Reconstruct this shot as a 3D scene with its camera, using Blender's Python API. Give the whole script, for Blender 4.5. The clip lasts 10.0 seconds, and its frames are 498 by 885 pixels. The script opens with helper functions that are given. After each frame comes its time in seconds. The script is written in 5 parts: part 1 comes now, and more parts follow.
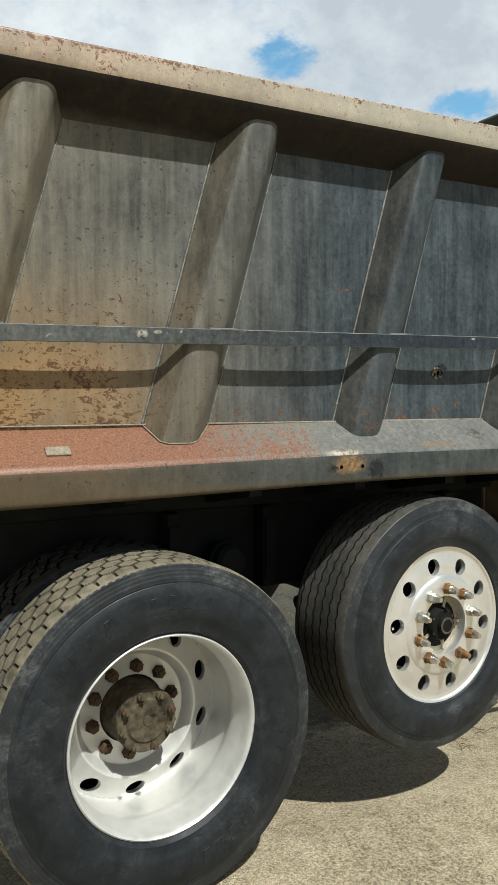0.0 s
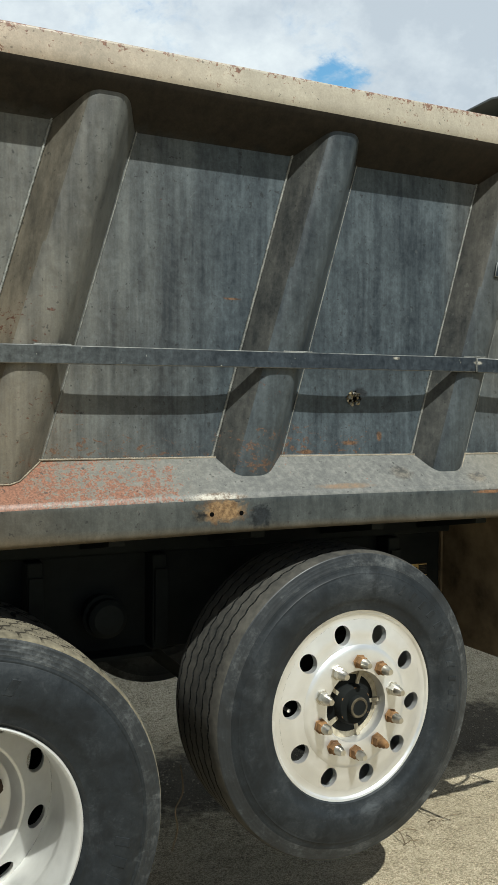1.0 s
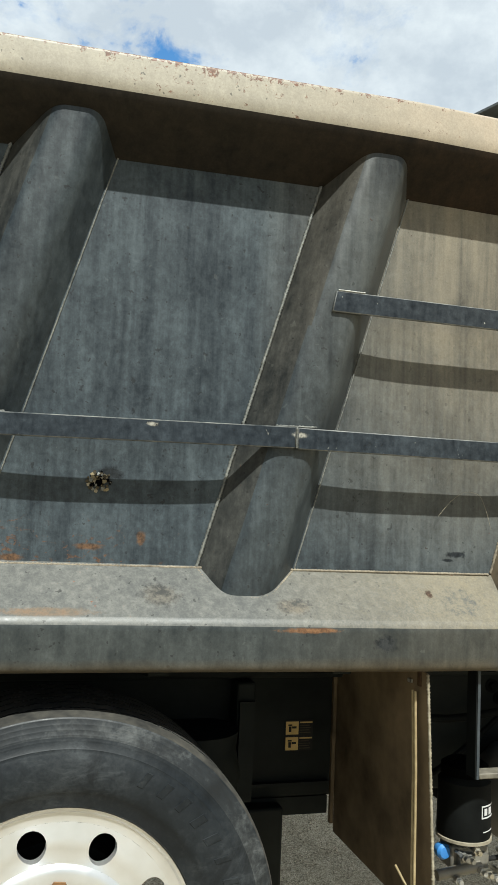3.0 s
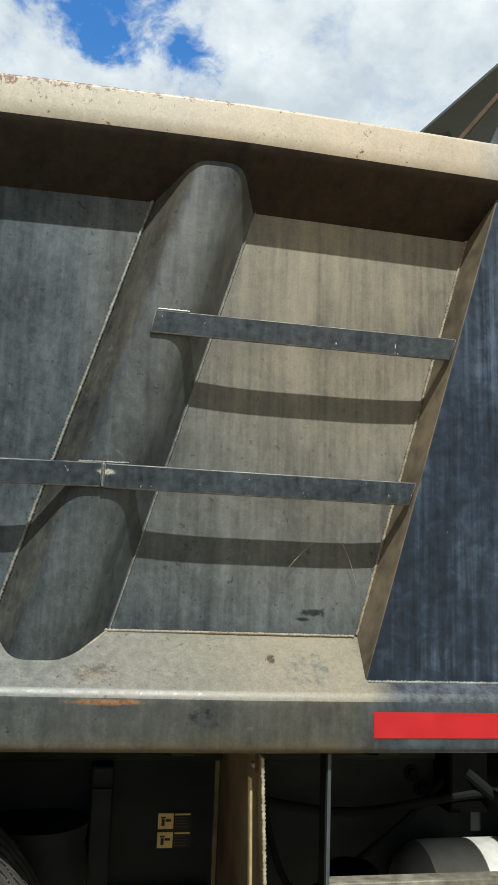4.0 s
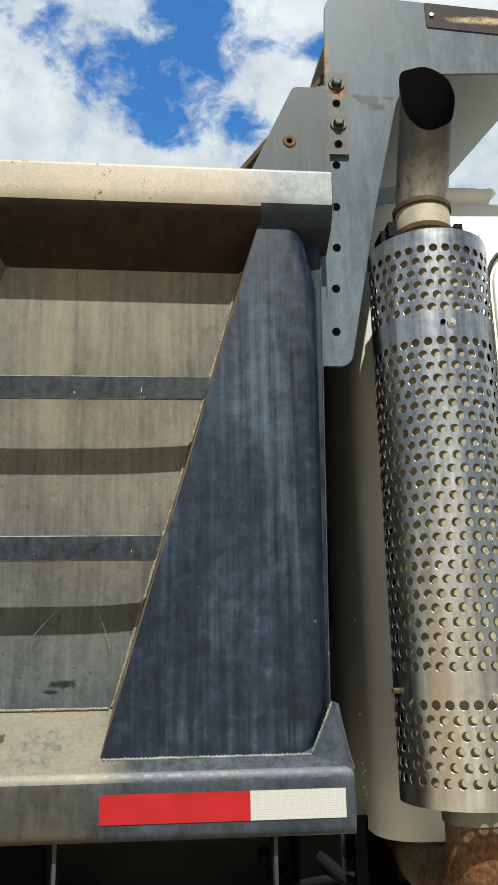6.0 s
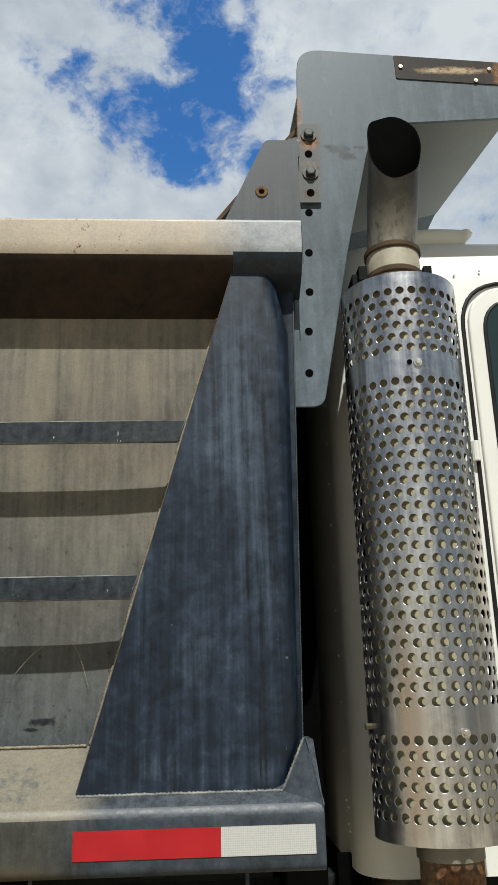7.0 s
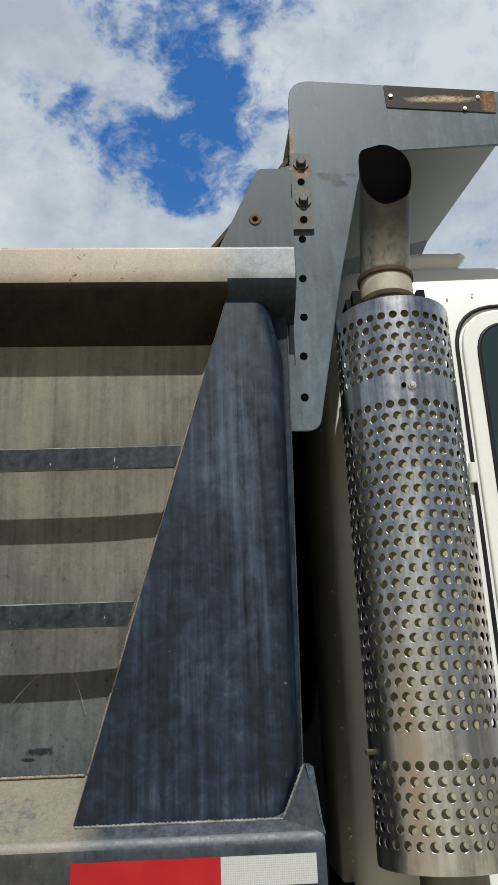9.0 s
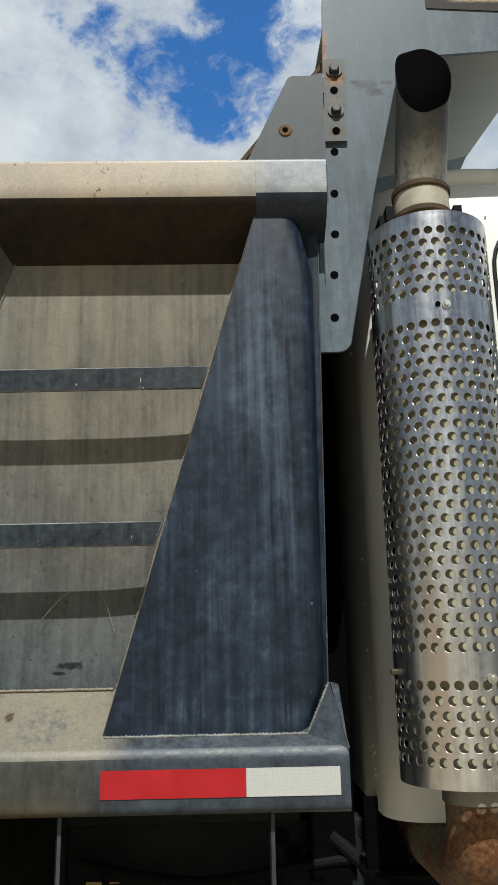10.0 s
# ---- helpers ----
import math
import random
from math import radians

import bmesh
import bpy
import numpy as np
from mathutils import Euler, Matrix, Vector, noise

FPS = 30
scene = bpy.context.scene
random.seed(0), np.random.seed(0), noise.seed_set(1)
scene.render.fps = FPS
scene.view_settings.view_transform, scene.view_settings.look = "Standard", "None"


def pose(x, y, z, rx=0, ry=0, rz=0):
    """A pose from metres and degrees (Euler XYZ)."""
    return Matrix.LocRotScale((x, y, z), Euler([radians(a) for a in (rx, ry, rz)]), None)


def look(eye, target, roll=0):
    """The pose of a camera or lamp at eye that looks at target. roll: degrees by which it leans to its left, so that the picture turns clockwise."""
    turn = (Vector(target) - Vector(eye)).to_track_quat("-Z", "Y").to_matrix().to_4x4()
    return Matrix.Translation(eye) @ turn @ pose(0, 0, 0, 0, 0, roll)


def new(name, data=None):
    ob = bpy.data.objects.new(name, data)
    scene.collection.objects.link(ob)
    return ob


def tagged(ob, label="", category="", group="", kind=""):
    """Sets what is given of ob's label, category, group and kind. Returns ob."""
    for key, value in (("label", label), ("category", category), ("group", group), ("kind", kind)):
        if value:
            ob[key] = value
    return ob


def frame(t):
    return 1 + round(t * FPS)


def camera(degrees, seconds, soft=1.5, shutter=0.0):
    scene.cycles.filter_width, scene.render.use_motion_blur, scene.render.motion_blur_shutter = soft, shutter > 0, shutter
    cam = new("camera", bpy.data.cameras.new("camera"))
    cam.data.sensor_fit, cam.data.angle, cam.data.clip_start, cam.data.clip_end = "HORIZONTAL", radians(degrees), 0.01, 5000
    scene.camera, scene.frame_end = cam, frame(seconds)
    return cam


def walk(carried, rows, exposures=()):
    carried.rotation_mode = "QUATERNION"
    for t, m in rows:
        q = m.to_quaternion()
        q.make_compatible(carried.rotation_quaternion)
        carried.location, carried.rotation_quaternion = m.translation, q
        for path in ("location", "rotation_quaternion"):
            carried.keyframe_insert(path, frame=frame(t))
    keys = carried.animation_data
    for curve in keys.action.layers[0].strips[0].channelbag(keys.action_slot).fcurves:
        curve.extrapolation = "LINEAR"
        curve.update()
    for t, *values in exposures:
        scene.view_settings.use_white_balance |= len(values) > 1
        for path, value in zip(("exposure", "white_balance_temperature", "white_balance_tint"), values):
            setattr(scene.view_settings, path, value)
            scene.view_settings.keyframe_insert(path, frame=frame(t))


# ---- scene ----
cam = camera(35.2, 10.0, soft=0.9)
PATH = [
    (0, (-0.214, 0.227, 1.526), (0.771, 1.965, 1.425), -0.1),
    (0.5, (0.148, 0.283, 1.56), (1.119, 2.028, 1.455), 0.1),
    (0.7, (0.336, 0.301, 1.569), (1.252, 2.077, 1.488), -0.1),
    (1, (0.527, 0.398, 1.565), (1.402, 2.195, 1.512), 0.4),
    (1.5, (0.875, 0.469, 1.568), (1.592, 2.335, 1.518), 0.9),
    (1.6, (0.94, 0.483, 1.573), (1.642, 2.355, 1.52), 1.0),
    (2, (1.211, 0.547, 1.587), (1.872, 2.435, 1.553), 1.3),
    (2.2, (1.321, 0.594, 1.585), (1.983, 2.481, 1.578), 1.5),
    (2.5, (1.519, 0.691, 1.582), (2.204, 2.569, 1.645), 1.8),
    (3, (1.82, 0.766, 1.591), (2.34, 2.69, 1.766), 2.5),
    (3.2, (1.935, 0.798, 1.594), (2.44, 2.723, 1.792), 2.5),
    (4.3, (2.523, 0.895, 1.547), (2.824, 2.835, 1.933), 2.0),
    (4.5, (2.596, 0.882, 1.576), (2.868, 2.829, 1.942), 1.8),
    (5, (2.749, 0.913, 1.57), (3.007, 2.851, 1.992), 0.9),
    (5.5, (2.906, 0.947, 1.572), (3.14, 2.879, 2.033), -0.4),
    (6, (3.104, 0.91, 1.57), (3.259, 2.839, 2.074), -1.0),
    (7.5, (3.221, 0.845, 1.57), (3.301, 2.746, 2.189), -1.7),
    (8, (3.226, 0.848, 1.565), (3.304, 2.741, 2.205), -2.1),
    (8.5, (3.224, 0.853, 1.566), (3.312, 2.745, 2.208), -2.2),
    (9, (3.225, 0.847, 1.565), (3.311, 2.736, 2.214), -2.2),
    (9.5, (3.225, 0.853, 1.564), (3.308, 2.744, 2.211), -2.1),
    (10, (3.227, 0.88, 1.547), (3.237, 2.819, 2.037), -1.2),
]

LIGHT = [(0, 0.20, 6110, 3), (1.5, 0.31, 5980, 1), (2.5, 0.37, 6000, 1), (4.5, 0.33, 6150, 2), (6.0, 0.27, 6170, 2), (7.5, -0.23, 5960, 5), (8.5, -0.26, 5920, 5), (9.0, -0.18, 5900, 5), (9.5, -0.19, 5900, 5), (10.0, -0.07, 5970, 4)]
walk(cam, [(t, look(eye, target, roll)) for t, eye, target, roll in PATH], LIGHT)

WALL = 2.556

# ---- sky and sun ----
SUN_WAY = Vector((-0.03, 1.0, -1.47)).normalized()
lamp = bpy.data.lights.new("sun", "SUN")
lamp.energy, lamp.angle, lamp.color = 5.0, radians(0.6), (1.0, 0.94, 0.86)
sun = new("sun", lamp)
sun.matrix_world = look((0, 0, 30), Vector((0, 0, 30)) + SUN_WAY)

world = bpy.data.worlds.new("sky")
scene.world = world
world.use_nodes = True


def node(tree, kind, **values):
    made = tree.nodes.new(kind)
    for key, value in values.items():
        made.inputs[key.replace("_", " ") if key.replace("_", " ") in made.inputs else int(key[1:])].default_value = value
    return made


def ramp(tree, fac, stops):
    made = tree.nodes.new("ShaderNodeValToRGB")
    bar = made.color_ramp
    while len(bar.elements) < len(stops):
        bar.elements.new(0.5)
    for el, (at, col) in zip(bar.elements, stops):
        el.position, el.color = at, (*col, 1) if len(col) == 3 else col
    tree.links.new(fac, made.inputs[0])
    return made.outputs[0]


def mix(tree, fac, a, b, blend="MIX"):
    made = tree.nodes.new("ShaderNodeMix")
    made.data_type, made.blend_type = "RGBA", blend
    for socket, value in ((made.inputs[0], fac), (made.inputs[6], a), (made.inputs[7], b)):
        if isinstance(value, bpy.types.NodeSocket):
            tree.links.new(value, socket)
        elif isinstance(value, (int, float)):
            socket.default_value = value
        else:
            socket.default_value = (*value, 1)
    return made.outputs[2]


def maths(tree, op, a, b=0.0):
    made = tree.nodes.new("ShaderNodeMath")
    made.operation = op
    for socket, value in ((made.inputs[0], a), (made.inputs[1], b)):
        if isinstance(value, bpy.types.NodeSocket):
            tree.links.new(value, socket)
        else:
            socket.default_value = value
    return made.outputs[0]


def sky():
    tree = world.node_tree
    tree.nodes.clear()
    air = tree.nodes.new("ShaderNodeTexSky")
    air.sky_type, air.sun_disc = "NISHITA", False
    air.sun_elevation = math.asin(-SUN_WAY.z)
    air.sun_rotation = math.atan2(-SUN_WAY.x, -SUN_WAY.y)
    where = tree.nodes.new("ShaderNodeTexCoord")
    shift = node(tree, "ShaderNodeMapping", Scale=(1.0, 1.0, 1.35), Location=CLOUDS)
    tree.links.new(where.outputs["Generated"], shift.inputs[0])
    def puffs(scale, detail, rough, bend=0.0):
        made = node(tree, "ShaderNodeTexNoise", Scale=scale, Detail=detail, Roughness=rough, Distortion=bend)
        tree.links.new(shift.outputs[0], made.inputs["Vector"])
        return made.outputs[0]

    big = maths(tree, "ADD", maths(tree, "MULTIPLY", puffs(6.0, 12.0, 0.62, 0.25), 0.62), maths(tree, "MULTIPLY", puffs(17.0, 12.0, 0.66, 0.5), 0.38))

    ragged = puffs(9.0, 9.0, 0.62, 0.3)

    def opening(centre, size):
        """1 in the middle of a break in the cloud, 0 at its rim."""
        by = tuple(1 / v for v in size)
        far = node(tree, "ShaderNodeMapping", Scale=by, Location=tuple(-c * k for c, k in zip(centre, by)))
        tree.links.new(where.outputs["Generated"], far.inputs[0])
        long = tree.nodes.new("ShaderNodeVectorMath")
        long.operation = "LENGTH"
        tree.links.new(far.outputs[0], long.inputs[0])
        soft = node(tree, "ShaderNodeMapRange", From_Min=1.25, From_Max=0.35)
        tree.links.new(maths(tree, "ADD", long.outputs["Value"], maths(tree, "MULTIPLY", maths(tree, "SUBTRACT", ragged, 0.5), 2.6)), soft.inputs[0])
        return soft.outputs[0]

    gap = opening((0.012, 0.70, 0.70), (0.155, 0.9, 0.130))
    for centre, size in (((-0.030, 0.79, 0.605), (0.070, 0.5, 0.060)), ((0.075, 0.79, 0.590), (0.065, 0.5, 0.045)), ((0.150, 0.735, 0.655), (0.05, 0.4, 0.016)),
                         ((0.490, 0.78, 0.398), (0.040, 0.5, 0.024)), ((0.662, 0.67, 0.340), (0.040, 0.5, 0.018)), ((0.12, 0.85, 0.515), (0.09, 0.5, 0.035))):
        gap = maths(tree, "MAXIMUM", gap, opening(centre, size))
    heap = None
    for centre, size in (((0.100, 0.765, 0.637), (0.055, 0.3, 0.026)), ((0.125, 0.705, 0.700), (0.075, 0.4, 0.040)), ((-0.045, 0.825, 0.562), (0.065, 0.3, 0.020)), ((0.028, 0.69, 0.722), (0.018, 0.3, 0.022)), ((0.105, 0.775, 0.615), (0.045, 0.3, 0.020))):
        lump = opening(centre, size)
        heap = lump if heap is None else maths(tree, "MAXIMUM", heap, lump)
    gap = maths(tree, "SUBTRACT", gap, maths(tree, "MULTIPLY", heap, 0.55))
    clear = node(tree, "ShaderNodeMapRange", From_Min=0.35, From_Max=-0.15, To_Min=0.0, To_Max=1.0)
    cut = tree.nodes.new("ShaderNodeSeparateXYZ")
    tree.links.new(where.outputs["Generated"], cut.inputs[0])
    tree.links.new(cut.outputs[1], clear.inputs[0])
    bias = maths(tree, "SUBTRACT", maths(tree, "SUBTRACT", 0.095, maths(tree, "MULTIPLY", gap, 0.20)), maths(tree, "MULTIPLY", clear.outputs[0], 0.20))
    cover = ramp(tree, maths(tree, "ADD", big, bias), [(0.405, (0, 0, 0)), (0.455, (0.30,) * 3), (0.505, (0.82,) * 3), (0.56, (1, 1, 1))])
    grey = maths(tree, "ADD", maths(tree, "MULTIPLY", puffs(3.4, 8.0, 0.55), 0.5), maths(tree, "MULTIPLY", puffs(11.0, 10.0, 0.62), 0.5))
    cloud = ramp(tree, grey, [(0.40, (9.6, 10.0, 10.8)), (0.50, (12.0, 12.2, 12.7)), (0.60, (14.6, 14.6, 14.6))])
    # deep blue away from the sun, pale and hazy on the sun's side
    height = node(tree, "ShaderNodeMapRange", From_Min=0.40, From_Max=0.60)
    tree.links.new(cut.outputs[2], height.inputs[0])
    deep = mix(tree, height.outputs[0], (2.5, 3.3, 3.1), (1.2, 2.3, 3.4))
    blue = mix(tree, clear.outputs[0], mix(tree, 1.0, air.outputs[0], deep, "MULTIPLY"), mix(tree, 1.0, air.outputs[0], (1.42, 1.22, 1.0), "MULTIPLY"))
    lot = mix(tree, cover, blue, cloud)
    back = node(tree, "ShaderNodeBackground", Strength=0.052)
    tree.links.new(lot, back.inputs[0])
    out = tree.nodes.new("ShaderNodeOutputWorld")
    tree.links.new(back.outputs[0], out.inputs[0])


CLOUDS = (0.17, 0.1, 0.05)
sky()

# ---- materials ----


def start(name):
    made = bpy.data.materials.new(name)
    made.use_nodes = True
    tree = made.node_tree
    return made, tree, tree.nodes["Principled BSDF"]


def place(tree, scale=(1, 1, 1), own=False):
    if own:
        where = tree.nodes.new("ShaderNodeTexCoord").outputs["Object"]
    else:
        where = tree.nodes.new("ShaderNodeNewGeometry").outputs["Position"]
    shift = node(tree, "ShaderNodeMapping", Scale=scale)
    tree.links.new(where, shift.inputs[0])
    return shift.outputs[0]


def noisy(tree, vector, scale, detail=6.0, rough=0.6, distort=0.0):
    made = node(tree, "ShaderNodeTexNoise", Scale=scale, Detail=detail, Roughness=rough, Distortion=distort)
    tree.links.new(vector, made.inputs["Vector"])
    return made.outputs[0]


def bumpy(tree, shader, height, strength=0.2, distance=0.002):
    made = node(tree, "ShaderNodeBump", Strength=strength, Distance=distance)
    tree.links.new(height, made.inputs["Height"])
    tree.links.new(made.outputs[0], shader.inputs["Normal"])


def simple(name, dark, light, rough=0.6, metal=0.0, scale=30.0, bump=0.1, own=True, stretch=(1, 1, 1), rough_to=None):
    made, tree, shader = start(name)
    at = place(tree, stretch, own)
    fine = noisy(tree, at, scale)
    coarse = noisy(tree, at, scale * 0.17, 4)
    both = maths(tree, "ADD", maths(tree, "MULTIPLY", fine, 0.5), maths(tree, "MULTIPLY", coarse, 0.5))
    tree.links.new(ramp(tree, both, [(0.36, dark), (0.64, light)]), shader.inputs["Base Color"])
    shader.inputs["Metallic"].default_value = metal
    low, high = rough, rough_to or min(1.0, rough + 0.12)
    tree.links.new(ramp(tree, fine, [(0.35, (low,) * 3), (0.65, (high,) * 3)]), shader.inputs["Roughness"])
    bumpy(tree, shader, fine, bump)
    return made


def body_paint(name, tan=0.5, rust=0.5, dark=(0.0108, 0.0170, 0.0240), grey=(0.074, 0.096, 0.111), dust=(0.282, 0.238, 0.166), bare=(0.066, 0.023, 0.011), shine=0.42, scratch=0.07, flow=(24, 24, 1.3), gloss=0.28, fade=None, front_low=0.10, patches=(), creep=0.0, bump=0.22, flakes=(36, 36, 62), edge=0.0, under_shade=None, rear_tint=None, hem=None, ochre=1.2, ahead=1.0, weights=(0.24, 0.10, 0.22, 0.22, 0.22)):
    """Weathered dark paint with vertical streaks, tan dust and rust that grows towards the rear of the body."""
    made, tree, shader = start(name)
    at = place(tree)
    streak = noisy(tree, place(tree, flow), 1.0, 5, 0.6)
    thin = noisy(tree, place(tree, (95, 95, 4.0)), 1.0, 4, 0.6)
    blot = noisy(tree, at, 4.0, 6, 0.62)
    mottle = noisy(tree, place(tree, (26, 26, 13)), 1.0, 7, 0.72, 0.6)
    speck = noisy(tree, at, 52, 6, 0.75)
    grain = noisy(tree, at, 190, 3)

    def blend(*pairs):
        total = None
        for value, weight in pairs:
            term = maths(tree, "MULTIPLY", value, weight)
            total = term if total is None else maths(tree, "ADD", total, term)
        return total

    def run(socket, low, high):
        made = node(tree, "ShaderNodeMapRange", From_Min=low, From_Max=high)
        tree.links.new(socket, made.inputs[0])
        return made.outputs[0]

    tone = blend(*zip((streak, thin, blot, mottle, speck), weights))
    base = ramp(tree, tone, [(0.412, dark), (0.50, tuple(0.58 * a + 0.42 * b for a, b in zip(dark, grey))), (0.592, grey)])
    cut = tree.nodes.new("ShaderNodeSeparateXYZ")
    tree.links.new(at, cut.inputs[0])
    rear = run(cut.outputs[0], 1.5, 0.4)
    front = maths(tree, "MULTIPLY", maths(tree, "MULTIPLY", run(cut.outputs[0], 2.30, 2.85), ahead), maths(tree, "ADD", maths(tree, "MULTIPLY", run(cut.outputs[2], 1.45, 2.10), 1.0 - front_low), front_low))
    low = run(cut.outputs[2], 2.2, 1.40)
    tanned = maths(tree, "MAXIMUM", maths(tree, "MULTIPLY", rear, maths(tree, "ADD", maths(tree, "MULTIPLY", low, 0.20), 0.66)), front)
    veil = maths(tree, "MULTIPLY", ramp(tree, blend((streak, 0.4), (thin, 0.15), (blot, 0.25), (mottle, 0.2)), [(0.36, (0.28,) * 3), (0.60, (1,) * 3)]), maths(tree, "MULTIPLY", maths(tree, "ADD", tanned, 0.04), tan))
    base = mix(tree, veil, base, mix(tree, rear, dust, tuple(c * k for c, k in zip(dust, (0.95, 0.95, 0.92)))))
    yellow = maths(tree, "MULTIPLY", maths(tree, "MULTIPLY", run(cut.outputs[0], 1.05, 0.35), run(cut.outputs[2], 1.98, 1.62)), maths(tree, "MULTIPLY", ramp(tree, blot, [(0.35, (0.4,) * 3), (0.6, (1,) * 3)]), ochre * tan))
    base = mix(tree, yellow, base, tuple(c * k for c, k in zip(dust, (0.92, 0.66, 0.38))))
    amount = maths(tree, "MULTIPLY", maths(tree, "ADD", maths(tree, "MULTIPLY", rear, 0.9), 0.06), maths(tree, "ADD", maths(tree, "MULTIPLY", low, 0.75), 0.25))
    flake = noisy(tree, place(tree, flakes), 1.0, 8, 0.70, 1.1)
    spot = blend((speck, 0.26), (flake, 0.48), (blot, 0.26), (amount, 0.135 * rust))
    rusty = ramp(tree, spot, [(0.622, (0, 0, 0)), (0.634, (1, 1, 1))])
    tint = ramp(tree, grain, [(0.35, tuple(0.6 * c for c in bare)), (0.65, tuple(1.25 * c for c in bare))])
    base = mix(tree, maths(tree, "MULTIPLY", rusty, min(0.85, rust)), base, tint)
    chip = ramp(tree, noisy(tree, at, 60, 2), [(0.30, (1, 1, 1)), (0.315, (0, 0, 0))])
    base = mix(tree, maths(tree, "MULTIPLY", chip, maths(tree, "SUBTRACT", 0.6, maths(tree, "MULTIPLY", front, 0.5))), base, (0.012, 0.012, 0.012))
    light = ramp(tree, noisy(tree, place(tree, (40, 40, 30)), 1.0, 2, 0.5, 1.5), [(0.72, (0, 0, 0)), (0.75, (1, 1, 1))])
    base = mix(tree, maths(tree, "MULTIPLY", light, scratch), base, (0.32, 0.32, 0.29))
    if creep:
        near = maths(tree, "MULTIPLY", run(cut.outputs[2], 1.60, 1.44), run(cut.outputs[0], 2.5, 1.6))
        eaten = ramp(tree, blend((flake, 0.55), (blot, 0.25), (speck, 0.20), (near, 0.085 * creep)), [(0.59, (0, 0, 0)), (0.615, (0.8,) * 3)])
        base = mix(tree, maths(tree, "MULTIPLY", eaten, run(near, 0.02, 0.3)), base, ramp(tree, grain, [(0.35, (0.060, 0.033, 0.020)), (0.65, (0.132, 0.068, 0.036))]))
    if rear_tint:
        base = mix(tree, maths(tree, "MULTIPLY", rear, 0.6), base, ramp(tree, tone, [(0.42, tuple(0.5 * c for c in rear_tint)), (0.58, tuple(1.4 * c for c in rear_tint))]))
    if edge:
        level = maths(tree, "ADD", cut.outputs[2], maths(tree, "MULTIPLY", maths(tree, "SUBTRACT", 2.6, cut.outputs[0]), 0.026))
        worn = ramp(tree, blend((flake, 0.5), (speck, 0.3), (blot, 0.2), (run(level, 2.572, 2.608), 0.10 * edge), (rear, 0.03)), [(0.575, (0, 0, 0)), (0.60, (0.9,) * 3)])
        base = mix(tree, worn, base, tint)
    # shade below a rail painted in, browner towards the front
    if under_shade:
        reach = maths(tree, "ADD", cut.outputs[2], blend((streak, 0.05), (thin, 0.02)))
        shade_brown = mix(tree, run(cut.outputs[0], 2.2, 2.9), ramp(tree, tone, [(0.40, (0.0080, 0.0072, 0.0062)), (0.60, (0.029, 0.024, 0.018))]), ramp(tree, tone, [(0.40, under_shade[0]), (0.60, under_shade[1])]))
        base = mix(tree, run(reach, 2.36, 2.43), base, shade_brown)
    if hem:
        lower = maths(tree, "ADD", cut.outputs[2], maths(tree, "MULTIPLY", maths(tree, "SUBTRACT", blot, 0.5), 0.02))
        base = mix(tree, maths(tree, "MULTIPLY", run(lower, 1.276, 1.243), 0.85), base, ramp(tree, tone, [(0.40, hem[0]), (0.60, hem[1])]))
    for centre, size, deep, pale in patches:
        by = tuple(1 / v for v in size)
        far = node(tree, "ShaderNodeMapping", Scale=by, Location=tuple(-c * k for c, k in zip(centre, by)))
        tree.links.new(at, far.inputs[0])
        long = tree.nodes.new("ShaderNodeVectorMath")
        long.operation = "LENGTH"
        tree.links.new(far.outputs[0], long.inputs[0])
        inside = ramp(tree, maths(tree, "MULTIPLY", maths(tree, "ADD", long.outputs["Value"], maths(tree, "MULTIPLY", maths(tree, "ADD", flake, speck), 1.3)), 0.4), [(0.74, (1, 1, 1)), (0.91, (0, 0, 0))])
        base = mix(tree, inside, base, ramp(tree, speck, [(0.40, deep), (0.58, pale)]))
    if fade:
        start_x, end_x, deep, pale = fade
        clean = ramp(tree, tone, [(0.41, deep), (0.59, pale)])
        base = mix(tree, run(maths(tree, "ADD", cut.outputs[0], maths(tree, "MULTIPLY", maths(tree, "SUBTRACT", blot, 0.5), 0.12)), start_x, end_x), base, clean)
    base = mix(tree, 1.0, base, ramp(tree, maths(tree, "ADD", maths(tree, "MULTIPLY", grain, 0.6), maths(tree, "MULTIPLY", noisy(tree, at, 420, 2), 0.4)), [(0.36, (0.90,) * 3), (0.64, (1.11,) * 3)]), "MULTIPLY")
    tree.links.new(base, shader.inputs["Base Color"])
    tree.links.new(ramp(tree, tone, [(0.38, (shine,) * 3), (0.62, (shine + 0.22,) * 3)]), shader.inputs["Roughness"])
    shader.inputs["Specular IOR Level"].default_value = gloss
    bumpy(tree, shader, blend((grain, 0.5), (rusty, 0.6), (speck, 0.6)), bump, 0.0015)
    return made


